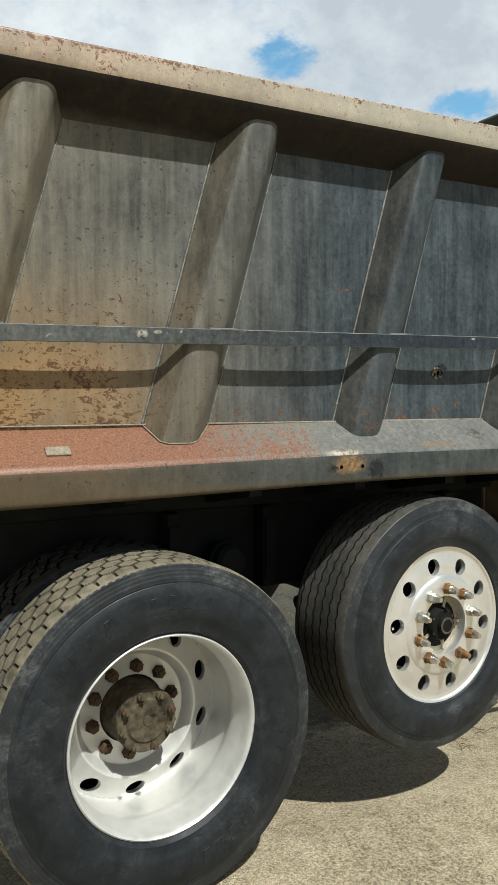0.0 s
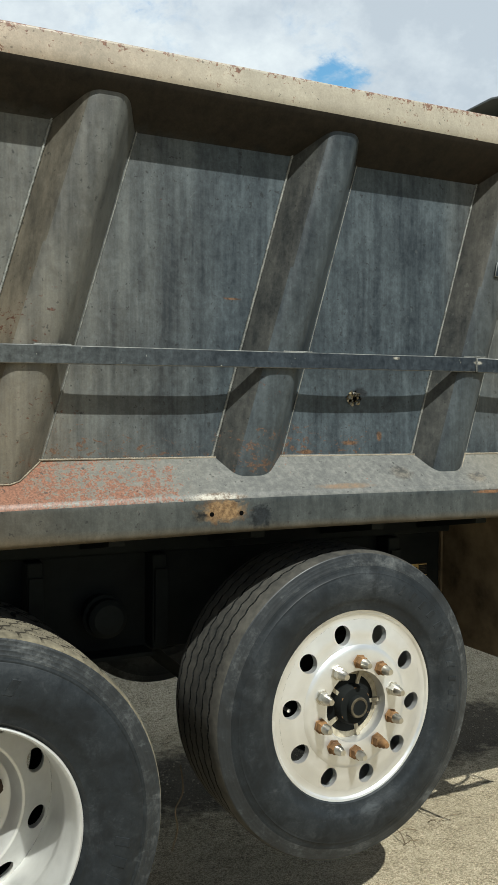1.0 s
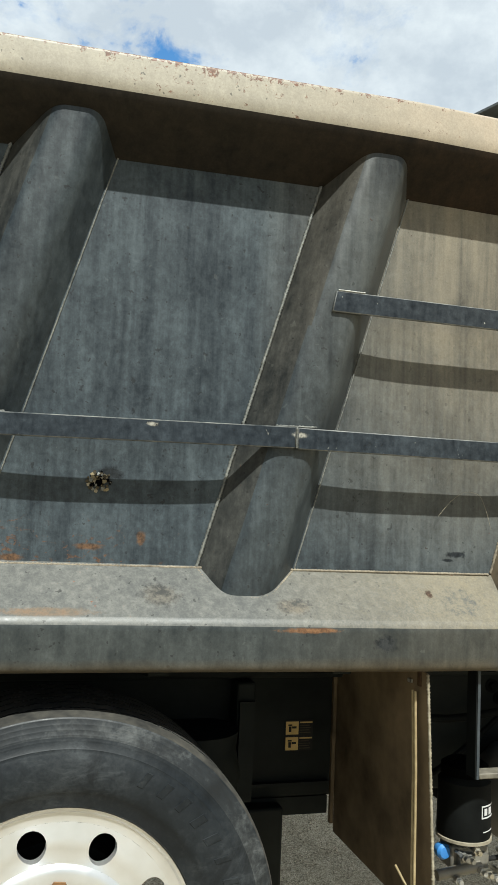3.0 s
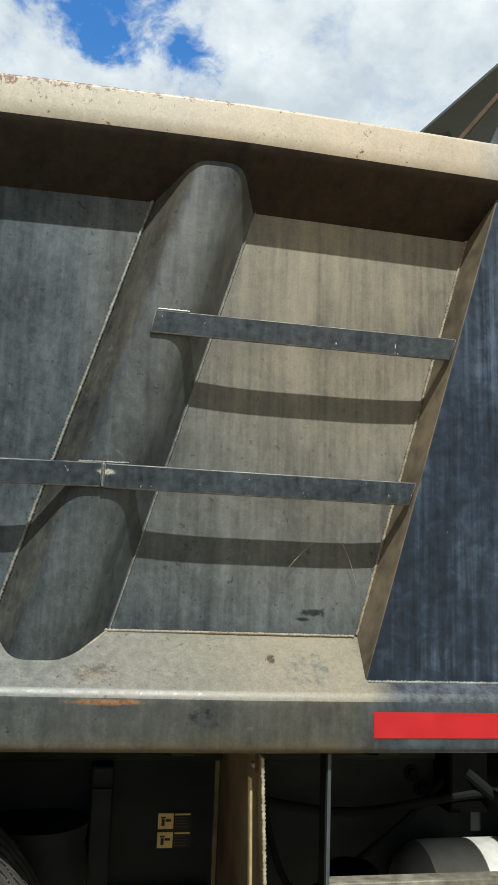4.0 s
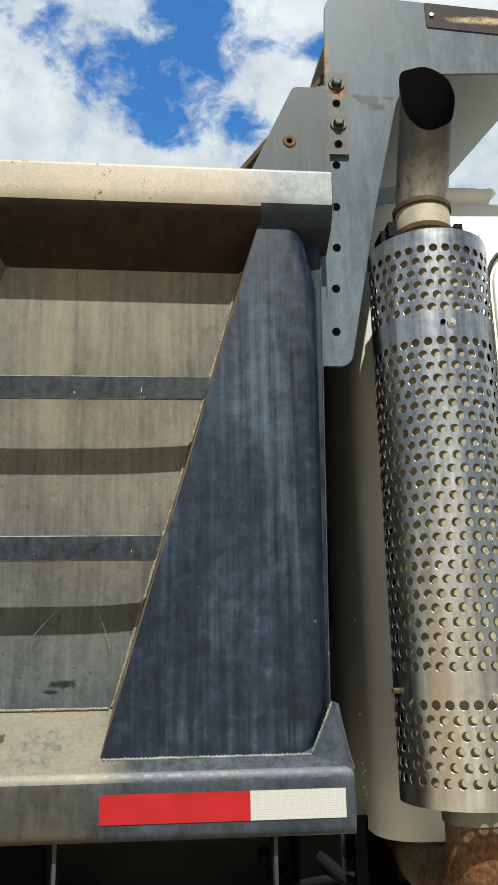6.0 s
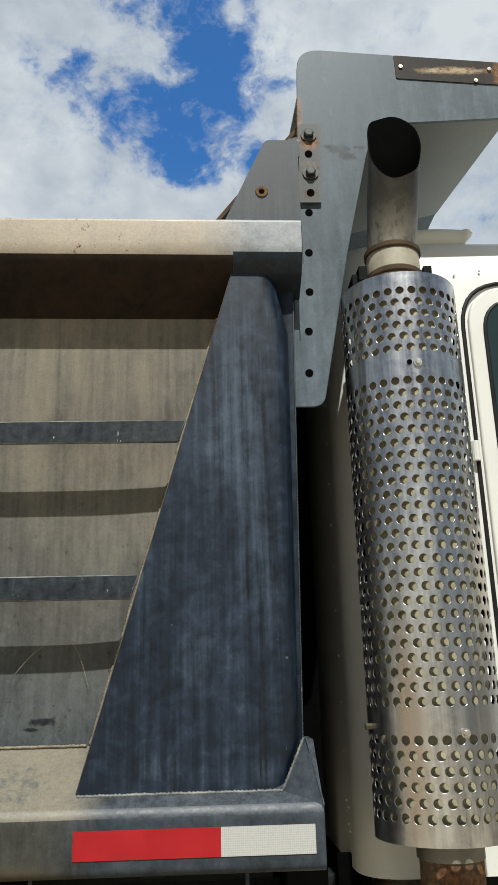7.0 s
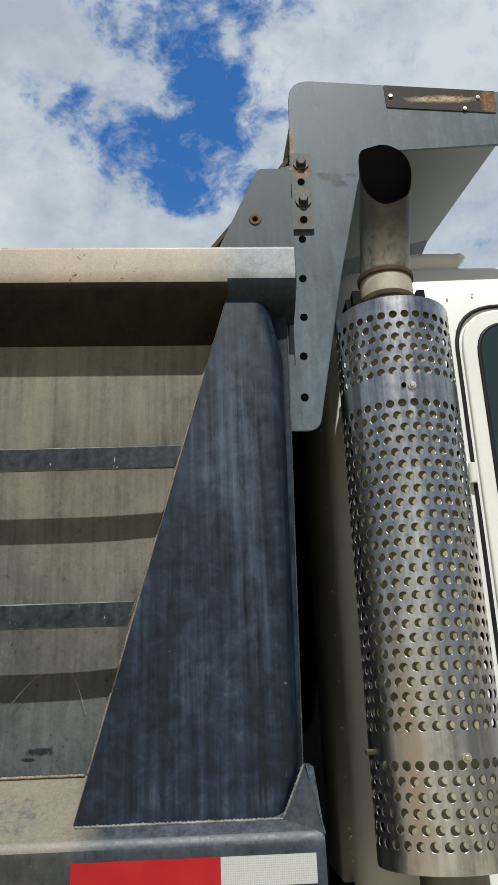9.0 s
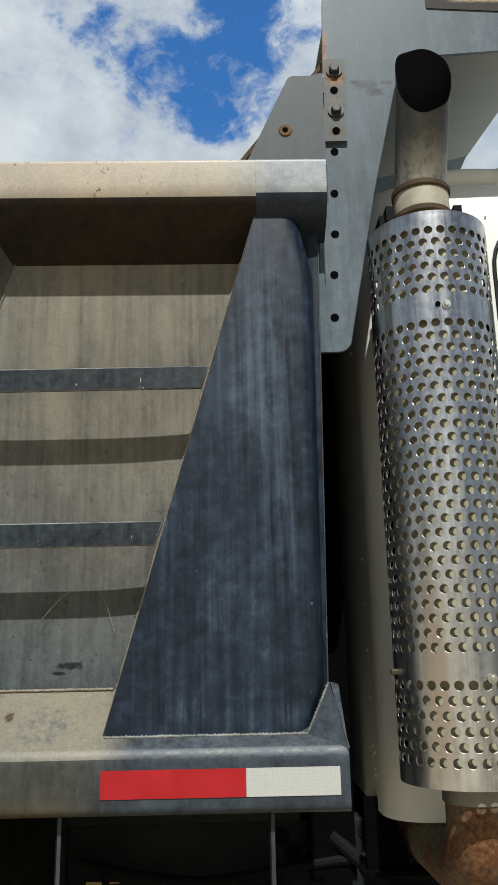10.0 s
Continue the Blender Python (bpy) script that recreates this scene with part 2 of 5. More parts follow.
def gusset_paint():
    """Blue-black paint with pale runs and wiped smudges."""
    made, tree, shader = start("gusset_paint")
    at = place(tree)
    runs = noisy(tree, place(tree, (70, 70, 2.4)), 1.0, 6, 0.62)
    fine = noisy(tree, place(tree, (150, 150, 5)), 1.0, 4, 0.6)
    blot = noisy(tree, at, 5.0, 6, 0.65)
    smear = noisy(tree, at, 26, 7, 0.7, 0.4)
    tone = maths(tree, "ADD", maths(tree, "ADD", maths(tree, "MULTIPLY", runs, 0.26), maths(tree, "MULTIPLY", fine, 0.12)), maths(tree, "ADD", maths(tree, "MULTIPLY", blot, 0.28), maths(tree, "MULTIPLY", smear, 0.34)))
    base = ramp(tree, tone, [(0.42, (0.0022, 0.0050, 0.0105)), (0.50, (0.0064, 0.0138, 0.0275)), (0.57, (0.0185, 0.0320, 0.0560)), (0.65, (0.056, 0.075, 0.102))])
    # pale streaked patches, the largest on the upper middle
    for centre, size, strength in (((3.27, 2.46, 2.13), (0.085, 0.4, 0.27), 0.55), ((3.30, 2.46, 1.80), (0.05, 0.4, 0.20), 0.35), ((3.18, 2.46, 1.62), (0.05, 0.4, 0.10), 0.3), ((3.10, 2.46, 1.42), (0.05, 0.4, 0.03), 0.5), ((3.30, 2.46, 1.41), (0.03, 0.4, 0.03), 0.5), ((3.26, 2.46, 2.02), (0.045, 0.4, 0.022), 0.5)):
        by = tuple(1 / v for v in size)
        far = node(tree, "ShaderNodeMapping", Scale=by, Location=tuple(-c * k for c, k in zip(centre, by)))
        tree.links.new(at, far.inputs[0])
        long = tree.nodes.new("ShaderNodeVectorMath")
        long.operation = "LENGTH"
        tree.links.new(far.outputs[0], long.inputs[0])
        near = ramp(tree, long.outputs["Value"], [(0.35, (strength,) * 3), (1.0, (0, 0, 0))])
        pale_runs = ramp(tree, maths(tree, "ADD", maths(tree, "MULTIPLY", runs, 0.5), maths(tree, "ADD", maths(tree, "MULTIPLY", smear, 0.3), maths(tree, "MULTIPLY", fine, 0.2))), [(0.43, (0, 0, 0)), (0.60, (1, 1, 1))])
        base = mix(tree, maths(tree, "MULTIPLY", near, pale_runs), base, (0.078, 0.107, 0.150))
    nick = ramp(tree, noisy(tree, place(tree, (45, 45, 26)), 1.0, 2, 0.5, 1.5), [(0.745, (0, 0, 0)), (0.775, (1, 1, 1))])
    base = mix(tree, maths(tree, "MULTIPLY", nick, 0.5), base, (0.17, 0.18, 0.19))
    tree.links.new(base, shader.inputs["Base Color"])
    tree.links.new(ramp(tree, tone, [(0.40, (0.36,) * 3), (0.62, (0.58,) * 3)]), shader.inputs["Roughness"])
    shader.inputs["Specular IOR Level"].default_value = 0.4
    bumpy(tree, shader, smear, 0.10, 0.001)
    return made


SCARRED = ((0.020, 0.026, 0.030), (0.045, 0.055, 0.060))
RUSTED = ((0.085, 0.042, 0.020), (0.27, 0.14, 0.062))
RUSTSPOT = ((0.050, 0.032, 0.022), (0.145, 0.080, 0.042))
SMUDGE = ((0.006, 0.008, 0.010), (0.020, 0.024, 0.028))
PAINT = body_paint("weathered_paint", 0.76, 0.8, creep=1.0,
                   patches=(((1.985, WALL, 1.662), (0.034, 0.05, 0.018), *SMUDGE), ((1.945, WALL, 1.498), (0.038, 0.05, 0.009), *RUSTSPOT), ((2.06, WALL, 1.520), (0.013, 0.05, 0.018), *RUSTSPOT), ((1.78, WALL, 1.47), (0.03, 0.05, 0.010), *RUSTSPOT), ((2.86, WALL, 1.505), (0.036, 0.05, 0.009), *SMUDGE), ((2.835, WALL, 1.490), (0.02, 0.05, 0.005), *SMUDGE),
                            ((1.52, WALL, 1.935), (0.034, 0.05, 0.004), *RUSTSPOT)))
RIB = body_paint("rib_paint", 0.85, 0.9, dark=(0.008, 0.013, 0.018), grey=(0.055, 0.071, 0.081), shine=0.34, gloss=0.42, creep=0.7, ochre=0.35, ahead=0.32)
RIBSIDE = body_paint("rib_side_paint", 0.85, 0.9, dark=(0.011, 0.0135, 0.0145), grey=(0.064, 0.066, 0.062), dust=(0.235, 0.190, 0.125), shine=0.45, gloss=0.25, creep=0.7, ochre=0.35, ahead=0.45)
DARKSTEEL = ((0.009, 0.013, 0.019), (0.062, 0.074, 0.090))
DUSTY = dict(grey=(0.160, 0.160, 0.148), dark=(0.085, 0.088, 0.085), dust=(0.25, 0.212, 0.140), bare=(0.185, 0.075, 0.042), flow=(220, 220, 220), front_low=1.0, flakes=(85, 85, 85), fade=(2.93, 3.0, *DARKSTEEL), weights=(0.10, 0.0, 0.18, 0.10, 0.62),
             patches=(((1.86, 2.45, 1.368), (0.12, 0.04, 0.010), (0.13, 0.11, 0.085), (0.18, 0.125, 0.083)), ((1.42, 2.432, 1.350), (0.10, 0.03, 0.016), (0.10, 0.07, 0.045), (0.42, 0.39, 0.33)), ((2.10, 2.49, 1.40), (0.05, 0.05, 0.03), (0.045, 0.045, 0.042), (0.13, 0.12, 0.10)), ((2.40, 2.47, 1.38), (0.05, 0.05, 0.02), (0.06, 0.06, 0.055), (0.16, 0.14, 0.11)), ((2.83, 2.48, 1.395), (0.06, 0.05, 0.05), (0.10, 0.10, 0.092), (0.20, 0.178, 0.132)), ((2.755, 2.50, 1.41), (0.010, 0.03, 0.010), (0.05, 0.03, 0.02), (0.12, 0.08, 0.05))))
LEDGE = body_paint("ledge_paint", 0.80, 2.6, shine=0.5, **DUSTY)
FOLD = body_paint("worn_fold", 0.80, 2.4, shine=0.36, gloss=0.45, **DUSTY)
SILL = body_paint("sill_paint", 0.48, 0.35, dark=(0.022, 0.027, 0.029), grey=(0.068, 0.076, 0.075), dust=(0.112, 0.088, 0.050), shine=0.36, front_low=0.7, fade=(2.88, 3.0, *DARKSTEEL), flow=(12, 12, 5), hem=((0.050, 0.038, 0.022), (0.100, 0.075, 0.042)),
                  patches=(((1.555, 2.426, 1.292), (0.045, 1, 0.042), (0.006, 0.008, 0.010), (0.016, 0.020, 0.024)), ((1.435, 2.426, 1.312), (0.088, 1, 0.040), (0.095, 0.056, 0.028), (0.245, 0.160, 0.082)), ((1.365, 2.426, 1.300), (0.022, 1, 0.022), (0.008, 0.009, 0.010), (0.05, 0.045, 0.035)),
                           ((2.43, 2.426, 1.335), (0.085, 1, 0.007), (0.10, 0.052, 0.028), (0.20, 0.105, 0.052)), ((2.61, 2.426, 1.305), (0.030, 1, 0.022), (0.010, 0.012, 0.014), (0.035, 0.038, 0.040))))
RAIL = body_paint("rail_paint", 0.9, 0.55, grey=(0.40, 0.366, 0.296), dark=(0.29, 0.264, 0.213), dust=(0.46, 0.374, 0.280), bare=(0.14, 0.055, 0.03), shine=0.36, flow=(5, 5, 7), gloss=0.45, fade=(3.18, 3.30, (0.19, 0.20, 0.215), (0.40, 0.415, 0.43)), weights=(0.2, 0.0, 0.3, 0.25, 0.25), edge=1.0, flakes=(60, 60, 60), rear_tint=(0.30, 0.215, 0.155))
GUSSET = gusset_paint()
UNDER = body_paint("rail_underside", 0.70, 0.1, gloss=0.15, shine=0.5, under_shade=((0.010, 0.008, 0.006), (0.036, 0.024, 0.015)))
FLAT = body_paint("bar_paint", 0.05, 0.1, rear_tint=(0.115, 0.122, 0.112), dark=(0.005, 0.0085, 0.0138), grey=(0.038, 0.049, 0.061), shine=0.38, scratch=0.9, gloss=0.25, flow=(60, 60, 60), flakes=(130, 130, 130), patches=tuple(((x, 2.474, z), size, (0.03, 0.03, 0.028), (0.40, 0.38, 0.33)) for x, z, size in ((0.685, 1.736, (0.022, 0.05, 0.018)), (0.735, 1.743, (0.018, 0.05, 0.008)), (2.40, 1.770, (0.022, 0.05, 0.008)), (2.06, 1.772, (0.016, 0.05, 0.006)))))
WELD = simple("weld_bead", (0.075, 0.079, 0.074), (0.27, 0.27, 0.245), 0.5, 0.3, 120, 0.5, own=False)
FLANK = simple("dusty_flank", (0.040, 0.033, 0.023), (0.170, 0.132, 0.084), 0.7, 0.0, 24, 0.2, own=False)
EDGE = simple("worn_bar_edge", (0.035, 0.042, 0.048), (0.25, 0.25, 0.235), 0.5, 0.2, 55, 0.3, own=False)
TANWELD = simple("dusty_weld", (0.105, 0.085, 0.060), (0.33, 0.285, 0.21), 0.7, 0.0, 160, 0.5, own=False)
BARE = simple("bare_edge", (0.3, 0.3, 0.28), (0.55, 0.54, 0.5), 0.4, 0.6, 120, 0.3, own=False)
SHIELD = body_paint("shield_steel", 0.02, 0.15, bump=0.05, dark=(0.034, 0.050, 0.063), grey=(0.108, 0.140, 0.170), shine=0.40, gloss=0.40, flow=(26, 26, 3), weights=(0.26, 0.12, 0.22, 0.26, 0.14), scratch=0.12, flakes=(70, 70, 40),
                    patches=(((3.540, 2.53, 2.862), (0.034, 0.1, 0.017), *SCARRED), ((3.558, 2.53, 2.842), (0.026, 0.1, 0.014), *SCARRED), ((3.606, 2.53, 2.775), (0.016, 0.1, 0.022), *SCARRED), ((3.592, 2.53, 2.868), (0.018, 0.1, 0.006), *SCARRED), ((3.438, 2.53, 2.965), (0.016, 0.1, 0.075), *RUSTED), ((3.512, 2.53, 2.870), (0.016, 0.1, 0.008), *SCARRED)))
# paler than SHIELD: bounced light on the roof's underside put into the colour
ROOFSHEET = body_paint("shield_sheet", 0.02, 0.05, bump=0.04, dark=(0.14, 0.155, 0.150), grey=(0.19, 0.208, 0.200), shine=0.45, gloss=0.4, flow=(2, 8, 8), scratch=0.05, weights=(0.3, 0.0, 0.5, 0.1, 0.1))
BRACKET = body_paint("bracket_steel", 0.04, 0.15, dark=(0.019, 0.025, 0.030), grey=(0.075, 0.088, 0.100), shine=0.42, gloss=0.35, flow=(45, 45, 2), weights=(0.36, 0.20, 0.20, 0.12, 0.12), scratch=0.5)
STRIP = body_paint("strip_steel", 0.1, 0.3, dark=(0.050, 0.056, 0.058), grey=(0.13, 0.135, 0.132), shine=0.46, gloss=0.35, patches=(((3.462, 2.52, 2.880), (0.036, 0.1, 0.034), *RUSTED), ((3.462, 2.52, 2.80), (0.03, 0.1, 0.03), (0.06, 0.05, 0.04), (0.16, 0.14, 0.11)), ((3.460, 2.52, 2.725), (0.022, 0.1, 0.014), *RUSTSPOT)))
BARESTRIP = body_paint("strip_rust", 0.0, 0.6, dark=(0.012, 0.010, 0.009), grey=(0.060, 0.045, 0.035), shine=0.5, gloss=0.2, patches=(((3.86, 2.527, 3.108), (0.12, 0.1, 0.014), (0.16, 0.09, 0.045), (0.46, 0.37, 0.25)), ((3.985, 2.527, 3.098), (0.030, 0.1, 0.05), *RUSTED)))
RUST = simple("rust", (0.060, 0.030, 0.013), (0.28, 0.150, 0.055), 0.75, 0.1, 34, 0.5, own=False)
DARKRUST = simple("dark_rust", (0.026, 0.014, 0.007), (0.105, 0.058, 0.027), 0.8, 0.0, 70, 0.6, own=False)
BROWN = simple("brown_rust", (0.035, 0.024, 0.015), (0.115, 0.078, 0.048), 0.7, 0.1, 22, 0.3, own=False)
DUSTBAR = simple("dusty_bar", (0.055, 0.048, 0.036), (0.24, 0.22, 0.175), 0.6, 0.1, 40, 0.2, own=False)
FLAP = simple("splash_sheet", (0.040, 0.030, 0.020), (0.240, 0.182, 0.113), 0.62, 0.1, 9, 0.15, own=False)
# black for grimy parts and for faces with painted shade
GRIME_AND_SHADE = simple("black_grime_and_shade", (0.0034, 0.0040, 0.0042), (0.0125, 0.0140, 0.0135), 0.65, 0.0, 14, 0.2, own=False)
HUBDIRT = simple("hub_dirt", (0.006, 0.006, 0.0055), (0.135, 0.112, 0.072), 0.75, 0.1, 44, 0.6, own=False)
FIN = simple("dusty_fin", (0.16, 0.14, 0.10), (0.46, 0.41, 0.30), 0.7, 0.0, 60, 0.3, own=False)
CHROME = simple("nut_chrome", (0.44, 0.42, 0.36), (0.70, 0.67, 0.60), 0.32, 1.0, 60, 0.1, own=False)
ALLOY = simple("wheel_alloy", (0.66, 0.655, 0.64), (0.80, 0.80, 0.795), 0.30, 0.78, 9, 0.02, own=False)
ALLOY_IN = simple("dull_alloy", (0.58, 0.575, 0.55), (0.68, 0.675, 0.65), 0.38, 0.50, 30, 0.01, own=False)


def guard_steel():
    """Brushed stainless sheet with drawn-out polish marks and reflections painted in blue and straw."""
    made, tree, shader = start("guard_steel")
    at = place(tree)
    brush = noisy(tree, place(tree, (90, 90, 2.5)), 1.0, 6, 0.65)
    broad = noisy(tree, place(tree, (16, 16, 1.6)), 1.0, 5, 0.6, 0.4)
    spots = noisy(tree, at, 45, 6, 0.7)
    tone = maths(tree, "ADD", maths(tree, "MULTIPLY", brush, 0.28), maths(tree, "ADD", maths(tree, "MULTIPLY", broad, 0.47), maths(tree, "MULTIPLY", spots, 0.25)))
    base = ramp(tree, tone, [(0.40, (0.33, 0.33, 0.35)), (0.50, (0.57, 0.56, 0.56)), (0.60, (0.80, 0.785, 0.765))])
    # upright bands painted for the mirrored ground, sky and dark body
    for centre, size, colour, strength in (((3.688, 2.42, 1.70), (0.042, 0.2, 0.46), (0.20, 0.24, 0.33), 0.6), ((3.588, 2.42, 1.45), (0.036, 0.2, 0.34), (0.60, 0.50, 0.43), 0.85), ((3.742, 2.45, 1.75), (0.034, 0.2, 0.36), (0.40, 0.32, 0.22), 0.5), ((3.735, 2.43, 1.46), (0.060, 0.2, 0.30), (0.17, 0.18, 0.21), 0.75), ((3.545, 2.45, 1.8), (0.026, 0.2, 0.70), (0.13, 0.13, 0.14), 0.4)):
        by = tuple(1 / v for v in size)
        far = node(tree, "ShaderNodeMapping", Scale=by, Location=tuple(-c * k for c, k in zip(centre, by)))
        tree.links.new(at, far.inputs[0])
        long = tree.nodes.new("ShaderNodeVectorMath")
        long.operation = "LENGTH"
        tree.links.new(far.outputs[0], long.inputs[0])
        near = ramp(tree, maths(tree, "ADD", long.outputs["Value"], maths(tree, "MULTIPLY", maths(tree, "SUBTRACT", broad, 0.5), 1.6)), [(0.45, (strength,) * 3), (1.0, (0, 0, 0))])
        base = mix(tree, near, base, colour)
    tree.links.new(base, shader.inputs["Base Color"])
    shader.inputs["Metallic"].default_value = 1.0
    tree.links.new(ramp(tree, tone, [(0.38, (0.24,) * 3), (0.62, (0.40,) * 3)]), shader.inputs["Roughness"])
    bumpy(tree, shader, maths(tree, "ADD", brush, spots), 0.06, 0.001)
    return made


STEEL = guard_steel()


def stack_metal():
    """Dull pipe steel, sooty towards the mouth."""
    made, tree, shader = start("stack_metal")
    at = place(tree)
    fine, flow = noisy(tree, at, 40, 7, 0.7), noisy(tree, place(tree, (45, 45, 5)), 1.0, 6, 0.65)
    tone = maths(tree, "ADD", maths(tree, "MULTIPLY", fine, 0.45), maths(tree, "MULTIPLY", flow, 0.55))
    base = ramp(tree, tone, [(0.41, (0.11, 0.098, 0.078)), (0.59, (0.46, 0.43, 0.36))])
    cut = tree.nodes.new("ShaderNodeSeparateXYZ")
    tree.links.new(at, cut.inputs[0])
    high = node(tree, "ShaderNodeMapRange", From_Min=2.53, From_Max=2.72)
    tree.links.new(cut.outputs[2], high.inputs[0])
    soot_black = ramp(tree, maths(tree, "ADD", maths(tree, "MULTIPLY", high.outputs[0], 0.5), maths(tree, "MULTIPLY", tone, 0.8)), [(0.46, (0, 0, 0)), (0.76, (0.92,) * 3)])
    tree.links.new(mix(tree, soot_black, base, (0.03, 0.027, 0.023)), shader.inputs["Base Color"])
    shader.inputs["Metallic"].default_value = 0.5
    shader.inputs["Roughness"].default_value = 0.44
    bumpy(tree, shader, fine, 0.15, 0.001)
    return made


STACK = stack_metal()
PIPE = simple("stack_pipe", (0.16, 0.150, 0.125), (0.34, 0.32, 0.27), 0.55, 0.45, 16, 0.12, own=False)
# near black, for exhaust soot and for spots painted as deep shade
SOOT_AND_SHADE = simple("soot_black", (0.0010, 0.0010, 0.0010), (0.0032, 0.003, 0.003), 0.95, 0.0, 30, 0.2, own=False)
SOOT_AND_SHADE.node_tree.nodes["Principled BSDF"].inputs["Specular IOR Level"].default_value = 0.05
for dull in (GRIME_AND_SHADE, HUBDIRT, FLAP, BROWN):
    dull.node_tree.nodes["Principled BSDF"].inputs["Specular IOR Level"].default_value = 0.2
GRIME_AND_SHADE.node_tree.nodes["Principled BSDF"].inputs["Specular IOR Level"].default_value = 0.08
CHASSIS = simple("chassis_paint", (0.0048, 0.0064, 0.0068), (0.021, 0.0245, 0.023), 0.6, 0.0, 9, 0.2, own=False)
CHASSIS.node_tree.nodes["Principled BSDF"].inputs["Specular IOR Level"].default_value = 0.14
COLLAR = simple("dirty_collar", (0.24, 0.21, 0.155), (0.42, 0.38, 0.29), 0.6, 0.1, 40, 0.2, own=False)
MUFFLER = simple("aluminised_muffler", (0.25, 0.225, 0.145), (0.50, 0.46, 0.315), 0.6, 0.05, 22, 0.15, own=False)
CABPAINT = simple("cream_cab_paint", (0.74, 0.73, 0.67), (0.80, 0.79, 0.735), 0.45, 0.0, 5, 0.02, own=False)
RUBBER = simple("black_seal", (0.008, 0.008, 0.008), (0.02, 0.02, 0.02), 0.5, 0.0, 60, 0.1, own=False)
RED = simple("red_reflective_tape", (0.30, 0.003, 0.007), (0.41, 0.006, 0.012), 0.35, 0.0, 18, 0.03, own=False)
RUBBER.node_tree.nodes["Principled BSDF"].inputs["Specular IOR Level"].default_value = 0.2
YELLOW = simple("sticker_yellow", (0.50, 0.34, 0.11), (0.62, 0.44, 0.17), 0.5, 0.0, 60, 0.05, own=False)
BLUE = simple("blue_plastic", (0.04, 0.18, 0.5), (0.07, 0.26, 0.62), 0.4, 0.0, 30, 0.05, own=False)
CONDUIT = simple("yellow_conduit", (0.26, 0.20, 0.10), (0.42, 0.34, 0.19), 0.5, 0.0, 60, 0.1, own=False)
TANKWHITE = simple("tank_white", (0.34, 0.33, 0.31), (0.55, 0.54, 0.51), 0.4, 0.0, 18, 0.05, own=False)
TANK_SHADE = simple("tank_end_shade", (0.085, 0.083, 0.078), (0.17, 0.165, 0.155), 0.5, 0.0, 14, 0.1, own=False)
BARS = simple("print_white", (0.5, 0.5, 0.5), (0.6, 0.6, 0.6), 0.5, 0.0, 60, 0.02, own=False)
PATCH = simple("worn_patch", (0.03, 0.03, 0.028), (0.40, 0.32, 0.17), 0.6, 0.1, 34, 0.3, own=False)
TWIG = simple("dry_twig", (0.08, 0.055, 0.03), (0.2, 0.15, 0.09), 0.85, 0.0, 60, 0.3, own=False)


def white_tape():
    made, tree, shader = start("white_reflective_tape")
    cells = node(tree, "ShaderNodeTexVoronoi", Scale=260.0, Randomness=0.12)
    tree.links.new(place(tree), cells.inputs["Vector"])
    tree.links.new(ramp(tree, cells.outputs[0], [(0.25, (0.36, 0.355, 0.335)), (0.55, (0.54, 0.535, 0.51))]), shader.inputs["Base Color"])
    shader.inputs["Roughness"].default_value = 0.35
    return made


WHITE = white_tape()


def tyre_rubber(name, dusty):
    made, tree, shader = start(name)
    at = place(tree)
    fine, mid, coarse = noisy(tree, at, 120, 5, 0.7), noisy(tree, at, 30, 6, 0.7, 0.8), noisy(tree, at, 5, 5, 0.65)
    tone = maths(tree, "ADD", maths(tree, "MULTIPLY", coarse, 0.5), maths(tree, "ADD", maths(tree, "MULTIPLY", mid, 0.25), maths(tree, "MULTIPLY", fine, 0.25)))
    base = ramp(tree, tone, [(0.36, (0.0060, 0.0080, 0.0105)), (0.50, (0.0135, 0.0168, 0.0200)), (0.66, dusty)])
    # pale scrapes and dark smears
    scrape = ramp(tree, maths(tree, "ADD", maths(tree, "MULTIPLY", noisy(tree, place(tree, (14, 14, 40)), 1.0, 8, 0.75, 1.2), 0.6), maths(tree, "MULTIPLY", coarse, 0.4)), [(0.55, (0, 0, 0)), (0.68, (0.8,) * 3)])
    base = mix(tree, scrape, base, tuple(1.5 * c for c in dusty))
    smear = ramp(tree, noisy(tree, at, 9, 7, 0.7, 0.6), [(0.38, (0.7,) * 3), (0.50, (0, 0, 0))])
    base = mix(tree, smear, base, (0.006, 0.0075, 0.009))
    tree.links.new(base, shader.inputs["Base Color"])
    tree.links.new(ramp(tree, tone, [(0.38, (0.40,) * 3), (0.62, (0.66,) * 3)]), shader.inputs["Roughness"])
    bumpy(tree, shader, maths(tree, "ADD", fine, mid), 0.25, 0.001)
    return made


TYRE = tyre_rubber("tyre_rubber", (0.036, 0.040, 0.043))
TYRE.node_tree.nodes["Principled BSDF"].inputs["Specular IOR Level"].default_value = 0.27
SCUFF = tyre_rubber("scuffed_rubber", (0.085, 0.090, 0.090))
TREAD = simple("dusty_tread", (0.068, 0.059, 0.040), (0.22, 0.192, 0.132), 0.9, 0.0, 40, 0.4, own=False)
TREAD_DARK = simple("worn_tread", (0.014, 0.014, 0.013), (0.075, 0.070, 0.058), 0.85, 0.0, 40, 0.4, own=False)


def glass():
    made, tree, shader = start("tinted_glass")
    shader.inputs["Base Color"].default_value = (0.02, 0.035, 0.035, 1)
    shader.inputs["Roughness"].default_value = 0.03
    shader.inputs["Specular IOR Level"].default_value = 0.6
    return made


GLASS = glass()


